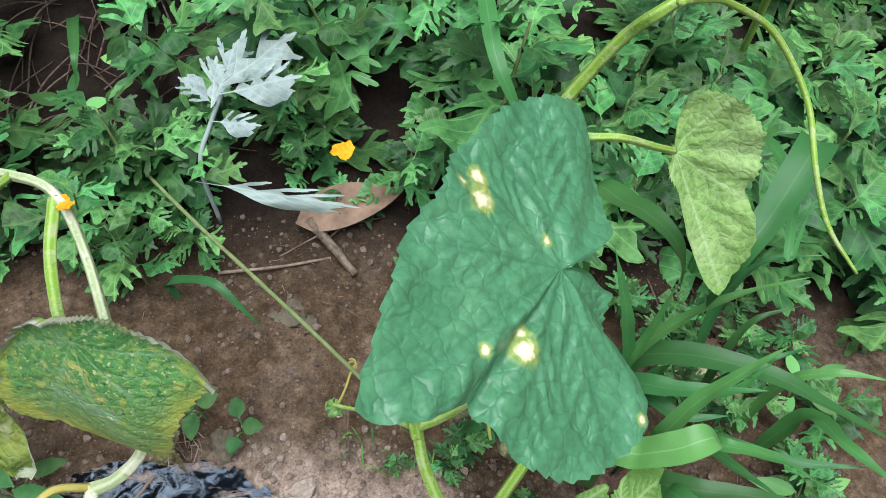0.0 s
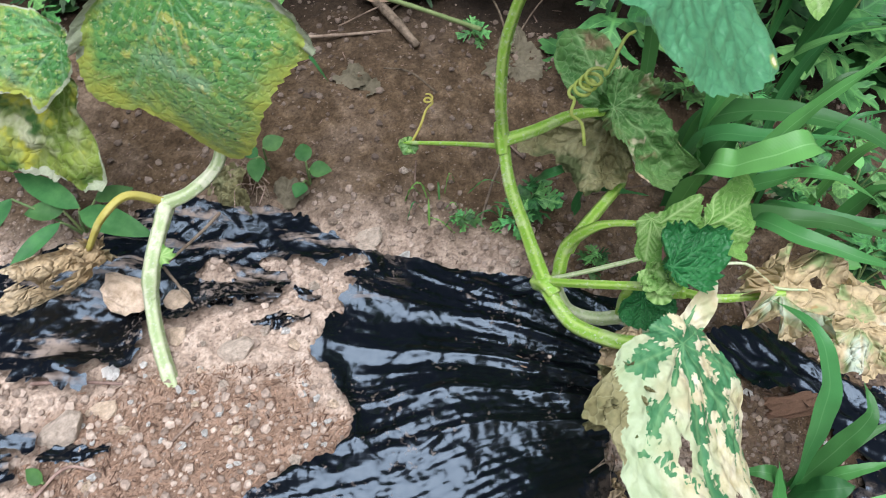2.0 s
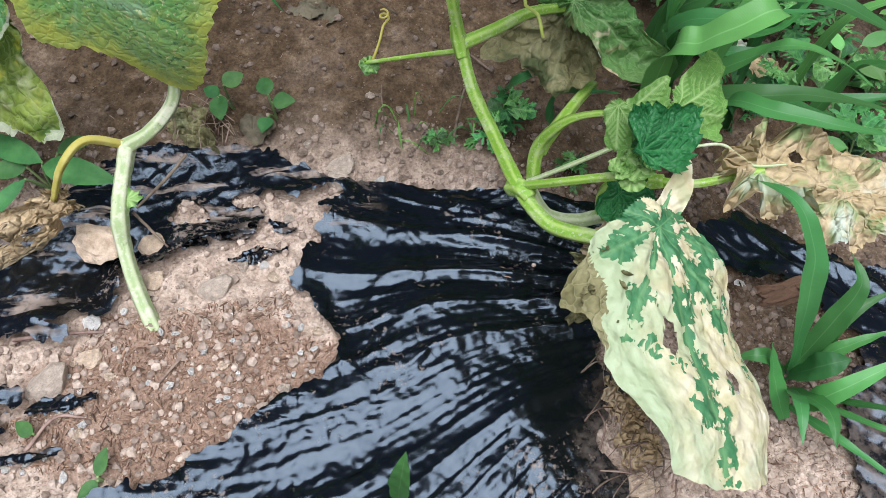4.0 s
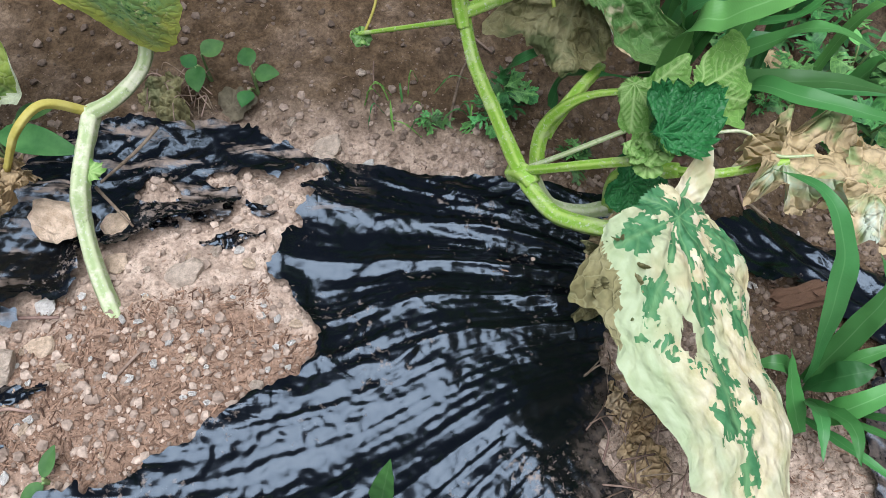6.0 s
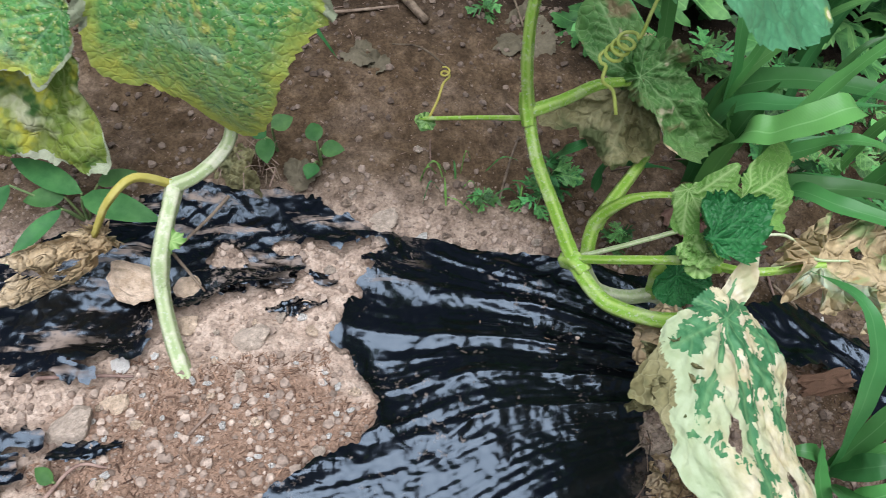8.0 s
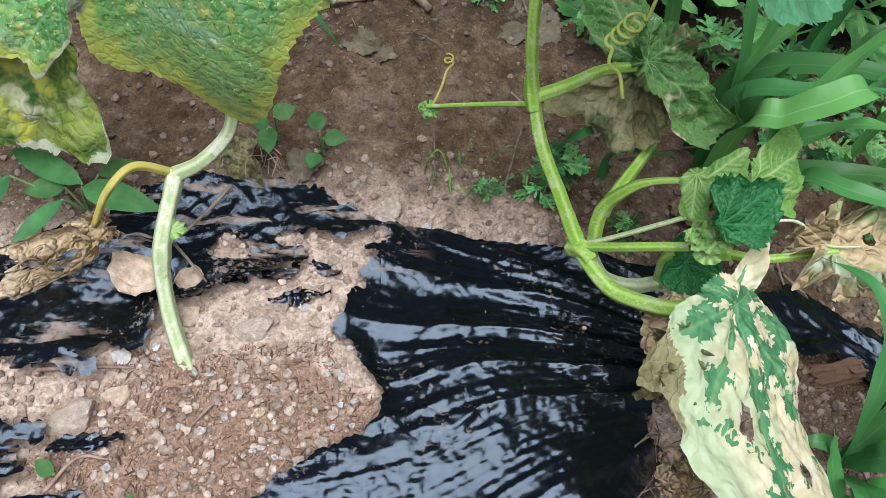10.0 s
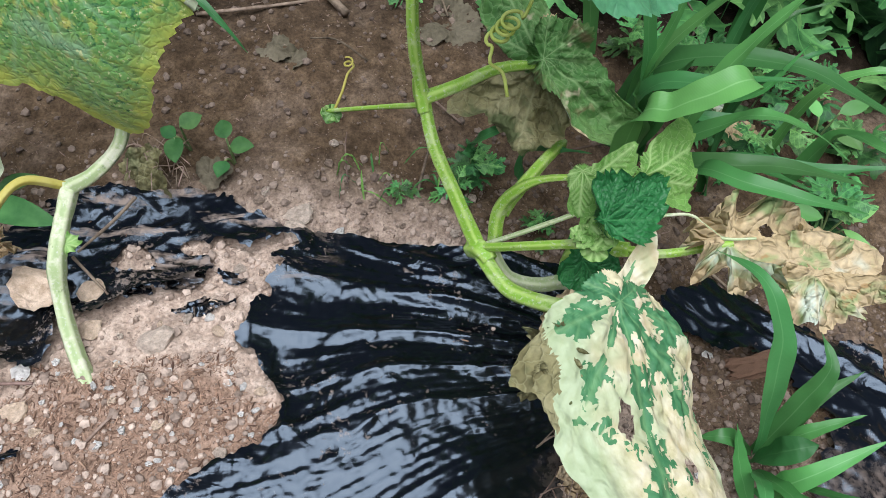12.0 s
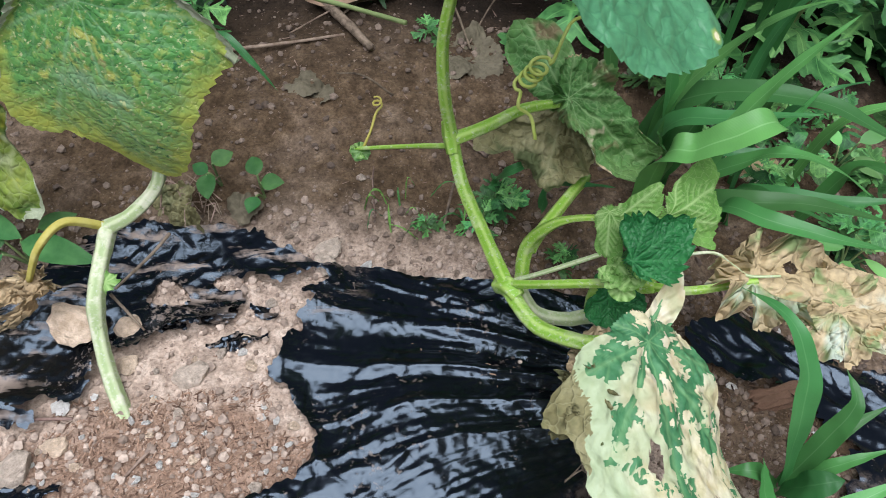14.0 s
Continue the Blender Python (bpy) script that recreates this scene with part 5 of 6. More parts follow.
leaf_at("leaf", broad_leaf("leaf", ((-150, 3), (-97, 5), (-27, 12), (-20, 20), (0, 22), (14, 28), (29, 13), (76, 4), (150, 3)), 0.001, 20, 110, 30, 0.05, lambda x, y, a, s: -6 * y * y, -0.0006, 0.0006, seed=11), PALEBACK, plant, (0.065, 0.127, 0.092), (-0.11, -0.82, -0.56), (-0.46, -0.46, 0.76), "pale green leaf back")
leaf_at("leaf", broad_leaf("leaf", ((-150, 4), (-100, 6), (-64, 9), (-45, 17), (-20, 24), (-7, 26), (2, 30), (12, 18), (24, 10), (60, 5)), 0.001, 20, 110, 30, 0.05, lambda x, y, a, s: -6 * y * y, -0.0006, 0.0006, seed=12), PALEBACK, plant, (0.07, 0.131, 0.077), (0.77, 0.36, 0.52), (-0.3, -0.51, 0.81), "pale green leaf back")
leaf_at("leaf", broad_leaf("leaf", ((-150, 4), (-100, 5), (-40, 10), (-24, 33), (-15, 31), (6, 30), (31, 33), (55, 43), (66, 28), (80, 13), (130, 5)), 0.001, 26, 140, 36, 0.05, lambda x, y, a, s: -4 * y * y + 0.002 * math.sin(y * 300), -0.0007, 0.0006, seed=13), PALEBACK, plant, (0.095, 0.13, 0.08), (0.92, 0.03, -0.38), (0.35, -0.5, 0.8), "pale green leaf back with raised ribs")
leaf_at("leaf", broad_leaf("leaf", ((-60, 5), (-15, 20), (-5, 84), (0, 88), (3, 84), (19, 69), (40, 43), (80, 43), (105, 40), (136, 35), (146, 30), (160, 8), (-150, 5)), 0.001, 40, 180, 60, 0.025, lambda x, y, a, s: 0.45 * abs(y - 0.008) - 1.0 * x * x, 0.0009, 0.004, 0.002, seed=15), PALELEAF, plant, (0.131, 0.294, 0.175), (0.37, -0.58, -0.72), (0.1, -0.75, 0.65), "pale drooping leaf showing its ribbed back")
leaf_at("leaf", broad_leaf("leaf", ((-150, 4), (-100, 6), (-59, 16), (-40, 12), (-20, 27), (-1, 39), (4, 32), (12, 18), (40, 7)), 0.001, 18, 90, 20, 0.03, lambda x, y, a, s: 0.002 - 9 * y * y, 0.0006, 0.001, 0.003, seed=3), SCORCHED, plant, (0.077, 0.073, 0.062), (0.47, 0.76, 0.45), (0.0, -0.51, 0.86), "")
leaf_at("leaf", broad_leaf("leaf", ((-136, 7), (-54, 12), (-45, 17), (-19, 19), (-6, 22), (18, 24), (46, 23), (71, 21), (94, 14), (150, 6)), 0.001, 20, 110, 30, 0.05, lambda x, y, a, s: 0.003 * math.sin(y * 300), 0.0008, 0.008, 0.013, seed=6, ragged=0.4, lumps=95), BROWNED, plant, (0.049, 0.042, 0.09), (-0.95, -0.29, -0.04), (0.1, -0.45, 0.89), "curled brown crisp leaf edge")
leaf_at("leaf", broad_leaf("leaf", RIM, 0.022, 16, 90, 24, 0.04, lambda x, y, a, s: 10 * y * y, 0.0006, 0.002, 0.001, seed=50), YOUNG, plant, (0.068, 0.105, 0.045), (0.8, -0.2, -0.3), (0.2, -0.6, 0.75))
# the bud at the shoot's end
rng = random.Random(21)
bud = part("bud", tube_mesh("bud", [(0.062, 0.098, 0.074), (0.067, 0.098, 0.077), (0.072, 0.098, 0.079)], [0.0022, 0.0034, 0.001], 8), PALEBACK, plant, "pale ribbed leaf bud")
for k in range(9):
    a = rng.uniform(0, 6.28)
    leaf_at("bud_leaf", broad_leaf("bud_leaf", RIM, rng.uniform(0.006, 0.011), 8, 50, 16, 0.07, lambda x, y, a, s: 30 * y * y, 0.0006, 0.0015, 0.002, seed=30 + k), PALEBACK, bud, (0.066 + 0.005 * math.cos(a), 0.098 + 0.005 * math.sin(a), 0.078 + rng.uniform(-0.003, 0.004)),
            (math.cos(a) + 0.5, math.sin(a), rng.uniform(0.1, 0.6)), (rng.uniform(-0.4, 0.4), rng.uniform(-0.6, 0.2), 0.8))
# hairs along the vine
hair_line = glide([(0.088, 0.077, 0.058), (0.061, 0.078, 0.048), (0.041, 0.085, 0.043), (0.028, 0.095, 0.04), (0.017, 0.116, 0.04), (0.006, 0.137, 0.058), (-0.004, 0.157, 0.075), (-0.008, 0.175, 0.09), (-0.011, 0.185, 0.12), (-0.008, 0.198, 0.15)], 40)
hv, hf = [], []
for k in range(3200):
    q = hair_line[rng.randrange(len(hair_line))]
    d = Vector((rng.gauss(0, 1), rng.gauss(0, 1), rng.gauss(0, 1))).normalized()
    s = d.orthogonal().normalized() * 0.00008
    r = 0.0030
    b = len(hv)
    hv += [q + d * r - s, q + d * r + s, q + d * (r + rng.uniform(0.0005, 0.0016))]
    hf.append((b, b + 1, b + 2))
tagged(part("stem_hairs", mesh_of("stem_hairs", hv, hf), PALESTEM, main), kind="stuff")


# ---- the cut plant ----
cut = thing("cucumber_plant", (-0.184, 0.054, lie(-0.184, 0.054)), "dying cucumber plant with a bare pale stem and yellow-mottled leaves", "plant", "cucumber plants")
stem([(-0.184, 0.053, 0.008), (-0.194, 0.078, 0.022), (-0.199, 0.1, 0.036), (-0.198, 0.118, 0.05), (-0.192, 0.151, 0.063)], [0.0042, 0.0046, 0.0043, 0.0042, 0.004, 0.0042, 0.0049, 0.0043, 0.0042, 0.0047], cut, PALESTEM, label="bare pale stem base")
stem([(-0.193, 0.149, 0.062), (-0.178, 0.153, 0.068), (-0.165, 0.163, 0.075), (-0.160, 0.172, 0.085), (-0.165, 0.195, 0.10), (-0.182, 0.223, 0.11), (-0.198, 0.264, 0.13), (-0.214, 0.292, 0.15), (-0.245, 0.307, 0.15), (-0.32, 0.34, 0.12)],
     [0.0042, 0.0036, 0.0034, 0.0034, 0.0033, 0.0032, 0.003, 0.003, 0.003, 0.003], cut, PALESTEM)
stem([(-0.215, 0.291, 0.148), (-0.212, 0.258, 0.14), (-0.191, 0.215, 0.15), (-0.160, 0.182, 0.186)], [0.0036, 0.0034, 0.003, 0.0022], cut, STEM, "petiole")
stem([(-0.193, 0.150, 0.063), (-0.207, 0.144, 0.078), (-0.219, 0.132, 0.075), (-0.232, 0.123, 0.056)], [0.0024, 0.0023, 0.0021, 0.0016], cut, YELLOWSTEM, "petiole", "yellow arching petiole")
LEFT = ((-140, 14), (-105, 24), (-80, 40), (-68, 61), (-61, 67), (-46, 85), (-36, 84), (-29, 76), (-16, 78), (-7, 93), (0, 101), (7, 94), (16, 80), (22, 71), (36, 62), (52, 62), (61, 68), (67, 66), (72, 58), (80, 48), (91, 38), (114, 28), (161, 16))


def left_form(x, y, a, s):
    return 0.006 - 5.0 * (x - 0.05) ** 2 - 2.0 * y * y + 0.25 * max(0.0, -x + 0.006) + 0.006 * max(0.0, s - 0.85) / 0.15 * (abs(a) > 60) + 0.0035 * math.sin(y * 70 + 1)


leaf_at("leaf", broad_leaf("leaf", LEFT, 0.001, 56, 300, 70, 0.022, left_form, 0.0007, 0.001, 0.0003, seed=16, rim_from=(0.84, 58), rim_mat=WHITISH), YELLOWED, cut, (-0.157, 0.177, 0.19), (0.08, -0.21, -0.97), (-0.13, -0.97, 0.2), "drooping green leaf mottled with yellow")
leaf_at("leaf", broad_leaf("leaf", ((-110, 10), (-79, 24), (-60, 49), (-47, 74), (-35, 79), (-26, 71), (-16, 55), (0, 40), (10, 38), (16, 46), (26, 30), (60, 8), (160, 6)), 0.001, 34, 180, 46, 0.02, lambda x, y, a, s: -4 * (y + 0.02) ** 2, 0.001, 0.003, 0.002, seed=17, rim_from=(0.86, -1), rim_mat=WHITISH), YELLOWED, cut, (-0.225, 0.188, 0.148), (-0.71, -0.36, -0.61), (-0.2, -0.72, 0.67), "yellowing drooping leaf with whitened rim")
leaf_at("leaf", broad_leaf("leaf", ((-150, 6), (-80, 20), (-50, 68), (-45, 91), (-32, 87), (-13, 68), (15, 59), (27, 64), (39, 68), (45, 56), (52, 27), (89, 8), (150, 6)), 0.001, 36, 190, 50, 0.02, lambda x, y, a, s: 0.3 * abs(y) - 2 * x * x, 0.001, 0.006, 0.006, seed=18, ragged=0.05, rim_from=(0.9, -1), rim_mat=WHITISH), FADED, cut, (-0.247, 0.203, 0.109), (-0.34, -0.64, -0.69), (-0.1, -0.7, 0.7), "folded leaf faded to white and yellow")
stem([(-0.245, 0.307, 0.15), (-0.25, 0.26, 0.17), (-0.255, 0.22, 0.17), (-0.262, 0.197, 0.165)], [0.0026, 0.0024, 0.002, 0.0018], cut, STEM, "petiole")
leaf_at("leaf", broad_leaf("leaf", ((-150, 6), (-60, 8), (-34, 17), (-24, 34), (-18, 59), (-12, 48), (-3, 63), (8, 66), (12, 44), (20, 30), (43, 15), (74, 9)), 0.001, 34, 150, 34, 0.05, lambda x, y, a, s: -6 * y * y + 0.003 * math.sin(x * 250), 0.001, 0.012, 0.012, [(0.024, 0.003, 0.0045, 0.002), (0.043, -0.003, 0.003, 0.003), (0.034, 0.006, 0.003, 0.002)], seed=19, ragged=0.4, lumps=52), CRISP, cut, (-0.23, 0.121, 0.057), (-0.85, -0.36, -0.38), (-0.1, -0.6, 0.8), "shrivelled crisp brown leaf")
for k, (x, y, z) in enumerate(((-0.205, 0.284, 0.152), (-0.210, 0.288, 0.150))):
    leaf_at("flower", broad_leaf("flower", RIM, 0.0065, 6, 40, 5, 0.2, lambda x, y, a, s: 20 * (x * x + y * y), 0, 0.001, 0.002, seed=40 + k), PETAL, cut, (x, y, z), (0.2, -0.9, 0.3 - k), (0.1, -0.6, 0.8), "small wilted orange flower")
leaf_at("side_leaf", broad_leaf("side_leaf", RIM, 0.008, 8, 90, 9, 0.35, lambda x, y, a, s: 30 * y * y, 0, 0.002, 0.003, seed=44), PALEBACK, cut, (-0.193, 0.122, 0.052), (0.9, 0.3, 0.2), (0, -0.4, 0.9))


# ---- grasses ----
BLADES = [
    (0.021, (0.118, 0.243, 0.0), (0.136, 0.245, 0.028), (0.171, 0.237, 0.04), (0.209, 0.222, 0.044), (0.243, 0.208, 0.032), (0.29, 0.19, 0.01)),
    (0.018, (0.119, 0.222, 0.030), (0.152, 0.211, 0.050), (0.202, 0.210, 0.050)),
    (0.022, (0.092, 0.163, 0.075), (0.107, 0.150, 0.100), (0.126, 0.153, 0.110), (0.141, 0.160, 0.112)),
    (0.012, (0.127, 0.177, 0.050), (0.144, 0.186, 0.090), (0.163, 0.191, 0.120), (0.182, 0.197, 0.140)),
    (0.017, (0.122, 0.158, 0.040), (0.145, 0.148, 0.060), (0.179, 0.144, 0.060), (0.221, 0.141, 0.045)),
    (0.013, (0.129, 0.151, 0.050), (0.147, 0.131, 0.070), (0.174, 0.120, 0.070), (0.207, 0.116, 0.060)),
    (0.012, (0.125, 0.179, 0.030), (0.151, 0.175, 0.060), (0.165, 0.167, 0.075), (0.193, 0.166, 0.060), (0.219, 0.160, 0.040)),
    (0.014, (0.161, 0.024, -0.030), (0.153, 0.039, 0.030), (0.151, 0.056, 0.060), (0.142, 0.077, 0.075), (0.131, 0.103, 0.055)),
    (0.013, (0.160, 0.024, -0.030), (0.174, 0.038, 0.010), (0.183, 0.049, 0.030), (0.181, 0.065, 0.035)),
    (0.01, (0.160, 0.024, -0.030), (0.178, 0.026, 0.000), (0.204, 0.031, 0.010)),
    (0.015, (0.158, 0.021, -0.030), (0.164, 0.017, 0.000), (0.177, 0.017, 0.010)),
    (0.014, (0.160, 0.004, -0.030), (0.172, 0.004, 0.000), (0.209, 0.017, 0.015)),
    (0.011, (0.158, 0.024, -0.030), (0.138, 0.025, 0.000), (0.124, 0.027, -0.005)),
    (0.012, (0.151, -0.002, -0.030), (0.144, 0.014, -0.010), (0.140, 0.029, 0.010)),
    (0.02, (0.103, 0.345, 0.070), (0.119, 0.308, 0.110), (0.134, 0.286, 0.120), (0.146, 0.271, 0.110), (0.151, 0.265, 0.080)),
    (0.014, (0.123, 0.236, 0.020), (0.116, 0.246, 0.080), (0.106, 0.269, 0.120)),
    (0.009, (0.119, 0.236, 0.020), (0.133, 0.245, 0.060), (0.144, 0.257, 0.100)),
    (0.01, (0.121, 0.240, 0.020), (0.147, 0.253, 0.050), (0.182, 0.259, 0.080), (0.233, 0.272, 0.080)),
    (0.024, (0.235, 0.339, 0.120), (0.201, 0.292, 0.130), (0.175, 0.262, 0.110), (0.165, 0.257, 0.050)),
    (0.014, (0.035, 0.498, 0.120), (0.041, 0.422, 0.130), (0.056, 0.396, 0.100), (0.073, 0.405, 0.050)),
    (0.014, (0.171, 0.208, -0.020), (0.182, 0.179, 0.010), (0.205, 0.155, 0.020)),
    (0.011, (0.176, 0.206, -0.020), (0.225, 0.183, 0.000), (0.268, 0.175, 0.010)),
    (0.016, (0.251, 0.219, -0.020), (0.258, 0.189, 0.010), (0.279, 0.158, 0.020)),
    (0.01, (0.161, 0.232, 0.000), (0.184, 0.217, 0.030), (0.205, 0.225, 0.060)),
    (0.01, (0.016, 0.202, 0.010), (0.027, 0.197, 0.030), (0.049, 0.213, 0.020)),
    (0.01, (0.051, 0.204, 0.000), (0.063, 0.191, 0.020), (0.088, 0.194, 0.010)),
    (0.012, (-0.056, -0.039, 0.020), (-0.051, -0.032, 0.045), (-0.047, -0.024, 0.060)),
    (0.008, (-0.191, 0.304, 0.030), (-0.150, 0.286, 0.060), (-0.132, 0.274, 0.050), (-0.119, 0.266, 0.030)),
    (0.012, (-0.321, 0.563, 0.050), (-0.287, 0.488, 0.080), (-0.290, 0.471, 0.060)),
    (0.009, (0.231, 0.235, -0.000), (0.254, 0.230, 0.030), (0.288, 0.224, 0.030)),
    (0.009, (0.226, 0.393, 0.060), (0.225, 0.326, 0.100), (0.211, 0.272, 0.100), (0.237, 0.317, 0.100)),
    (0.008, (0.115, 0.196, 0.030), (0.104, 0.190, 0.060), (0.103, 0.190, 0.080)),
    (0.012, (0.133, 0.218, 0.020), (0.152, 0.202, 0.030), (0.182, 0.202, 0.030)),
    (0.02, (0.128, 0.218, 0.010), (0.139, 0.227, 0.030), (0.145, 0.228, 0.050)),
    (0.010, (0.157, 0.015, -0.030), (0.150, -0.002, 0.000), (0.146, -0.022, 0.000)),
    (0.010, (0.158, 0.015, -0.030), (0.163, -0.006, 0.000), (0.160, -0.026, 0.005)),
    (0.004, (0.160, 0.012, -0.030), (0.190, -0.010, 0.010), (0.232, -0.020, 0.010)),
    (0.004, (0.160, 0.012, -0.030), (0.185, -0.018, 0.005), (0.222, -0.032, 0.000)),
    (0.009, (0.162, 0.020, -0.030), (0.185, 0.042, 0.000), (0.212, 0.055, 0.005)),
    (0.006, (0.155, 0.005, -0.030), (0.170, -0.020, -0.010), (0.200, -0.050, -0.010)),
    (0.007, (0.190, 0.250, 0.000), (0.205, 0.262, 0.040), (0.235, 0.268, 0.050)),
    (0.006, (0.185, 0.235, 0.000), (0.215, 0.238, 0.035), (0.250, 0.250, 0.030)),
    (0.008, (0.195, 0.290, 0.000), (0.215, 0.300, 0.050), (0.255, 0.300, 0.060)),
]
TUFTS = [((0.10, 0.22), "broad-bladed grass tuft beside the cucumber leaves", (0, 1, 2, 3, 4, 5, 6, 31, 32, 33)), ((0.160, 0.022), "bright green grass tuft at the edge of the film", (7, 8, 9, 10, 11, 12, 13, 34, 35, 36, 37, 38, 39)),
         ((0.12, 0.245), "tall green grass tuft among weeds", (14, 15, 16, 17, 18, 30)), ((0.17, 0.21), "low green grass tuft on bare soil", (20, 21, 22, 23, 29, 40, 41, 42)), ((0.06, 0.42), "bluish grass blade among mugwort", (19,)),
         ((0.03, 0.20), "short grass under the withered leaf", (24, 25)), ((-0.052, -0.045), "single grass shoot through the film", (26,)), ((-0.19, 0.30), "thin grass among weeds", (27,)), ((-0.32, 0.55), "narrow yellow-green grass blade", (28,))]
wisps = thing("grass_tuft", (-0.035, 0.192, lie(-0.035, 0.192)), "wispy thin pale grass on bare soil", "grass", "grass tufts")
rng = random.Random(57)
for k in range(15):
    x, y, a, d = rng.uniform(-0.07, 0.0), rng.uniform(0.178, 0.212), rng.uniform(0, 6.28), rng.uniform(0.008, 0.026)
    z = lie(x, y)
    part("blade", blade_mesh("blade", [(x, y, z), (x + 0.5 * d * math.cos(a), y + 0.5 * d * math.sin(a), z + rng.uniform(0.008, 0.02)), (x + d * math.cos(a), y + d * math.sin(a), z + rng.uniform(0.002, 0.014))], rng.uniform(0.0009, 0.0018), 0.2, 6), GRASS if k % 2 else PALEBACK, wisps)
for (x, y), label, picks in TUFTS:
    tuft = thing("grass_tuft", (x, y, lie(x, y)), label, "grass", "grass tufts")
    for k in picks:
        width, *line = BLADES[k]
        if k == 2:
            width, line = 0.0175, [(0.096, 0.162, 0.080), (0.110, 0.156, 0.098), (0.127, 0.155, 0.110), (0.142, 0.159, 0.113), (0.150, 0.162, 0.102)]
        line = [Vector(q) for q in line]
        low = line[0]
        if low.z > lie(low.x, low.y) + 0.012:
            line = [Vector((low.x * 0.75 + x * 0.25, low.y * 0.75 + y * 0.25, lie(low.x, low.y)))] + line
        part("blade", blade_mesh("blade", line, width, 0.22, 8, 1.2 if k == 10 else 2.2 if k == 2 else 0.35, 0.0 if k == 2 else 0.5 * math.sin(k * 2.3)), FRESHGRASS if k in (2, 3, 6, 9, 11, 16, 17, 22, 23, 29) else GRASS, tuft)


# ---- mugwort ----
LEAVES = [mugwort_leaf("mugwort_leaf", k, 2 + (k % 2), k != 4, 0.12 + 0.05 * k, 0.15 + 0.08 * (k % 3), 0.72) for k in range(6)]
for me in LEAVES:
    me.materials.append(MUGWORT)
SILVERED = [mugwort_leaf("silver_leaf", 20 + k, 2 + k, True, 0.1, 0.2, 0.5) for k in range(2)]
for me in SILVERED:
    me.materials.append(SILVER)


def mugwort(seed, height, count, size):
    rng = random.Random(seed)
    top = thing("mugwort", (0, 0, 0), "leafy green mugwort with deeply cut leaves", "weed", "mugwort thicket")
    lean = Vector((rng.uniform(-0.25, 0.25), rng.uniform(-0.3, 0.1), 1.0)) * height
    line = [Vector((0, 0, -0.01)), lean * 0.5 + Vector((rng.uniform(-0.01, 0.01), 0, 0)), lean]
    part("stem", tube_mesh("stem", line, [0.0019, 0.0016, 0.001], 6), WEEDSTEM, top)
    for k in range(count):
        f = 0.15 + 0.85 * (k / max(1, count - 1)) ** 0.8
        at = lean * f
        a = k * 2.4 + rng.uniform(-0.4, 0.4)
        up = 0.2 + 0.55 * f + rng.uniform(-0.25, 0.25)
        ahead = Vector((math.cos(a), math.sin(a), up * 0.7))
        s = size * (1.15 - 0.5 * f) * rng.uniform(0.8, 1.25)
        ob = part("leaf", LEAVES[rng.randrange(6)], None, top, "", axes(at, ahead, Vector((-0.25 * math.cos(a), -0.25 * math.sin(a), 1.0))) @ pose(0, 0, 0, rng.uniform(-25, 25), 0, 0) @ Matrix.Diagonal((s, s * rng.uniform(0.85, 1.2), s, 1)))
    return top


PROTO = [mugwort(50 + k, (0.05, 0.09, 0.13, 0.065, 0.11)[k], (8, 9, 10, 8, 9)[k], (0.056, 0.064, 0.072, 0.052, 0.062)[k]) for k in range(5)]
rng = random.Random(77)
used, spots = set(), []
for j in range(11):
    for i in range(18):
        x = -0.48 + 0.066 * i + rng.uniform(-0.033, 0.033)
        y = 0.335 + 0.055 * j + rng.uniform(-0.027, 0.027)
        edge = 0.37 + 0.05 * noise.noise(Vector((x * 7, 0, 4))) - 0.30 * max(0.0, x - 0.12) - 0.12 * max(0.0, -x - 0.18)
        bald = x < -0.19 and 0.42 < y < 0.72 and rng.random() < 0.6 or (x + 0.31) ** 2 + (y - 0.50) ** 2 < 0.006 or (x + 0.150) ** 2 + (y - 0.41) ** 2 < 0.0022 or (x + 0.065) ** 2 + (y - 0.36) ** 2 < 0.003
        if y > edge and not bald:
            spots.append((x, y, 0.8 + 0.4 * rng.random()))
spots += [(-0.028, 0.188, 0.2), (0.004, 0.182, 0.24), (0.056, 0.160, 0.2), (0.02, 0.205, 0.3), (-0.078, 0.398, 0.5), (-0.045, 0.405, 0.6), (-0.30, 0.37, 0.6), (-0.33, 0.33, 0.5), (-0.19, 0.46, 0.6), (-0.12, 0.45, 0.7), (0.25, 0.20, 0.5), (0.29, 0.24, 0.7), (0.24, 0.25, 0.5), (-0.215, 0.315, 0.6), (-0.022, 0.35, 0.22), (-0.115, 0.41, 0.45), (-0.33, 0.425, 0.7), (-0.245, 0.335, 0.5), (-0.21, 0.35, 0.6), (-0.275, 0.345, 0.6), (-0.182, 0.345, 0.5), (-0.225, 0.385, 0.8), (-0.26, 0.395, 0.7), (-0.205, 0.41, 0.6), (0.205, 0.235, 0.35), (0.185, 0.265, 0.3), (0.17, 0.29, 0.35), (0.2, 0.31, 0.45), (0.23, 0.29, 0.4), (0.26, 0.21, 0.35), (0.19, 0.22, 0.22), (0.28, 0.3, 0.5), (0.14, 0.32, 0.4), (0.24, 0.33, 0.5)]
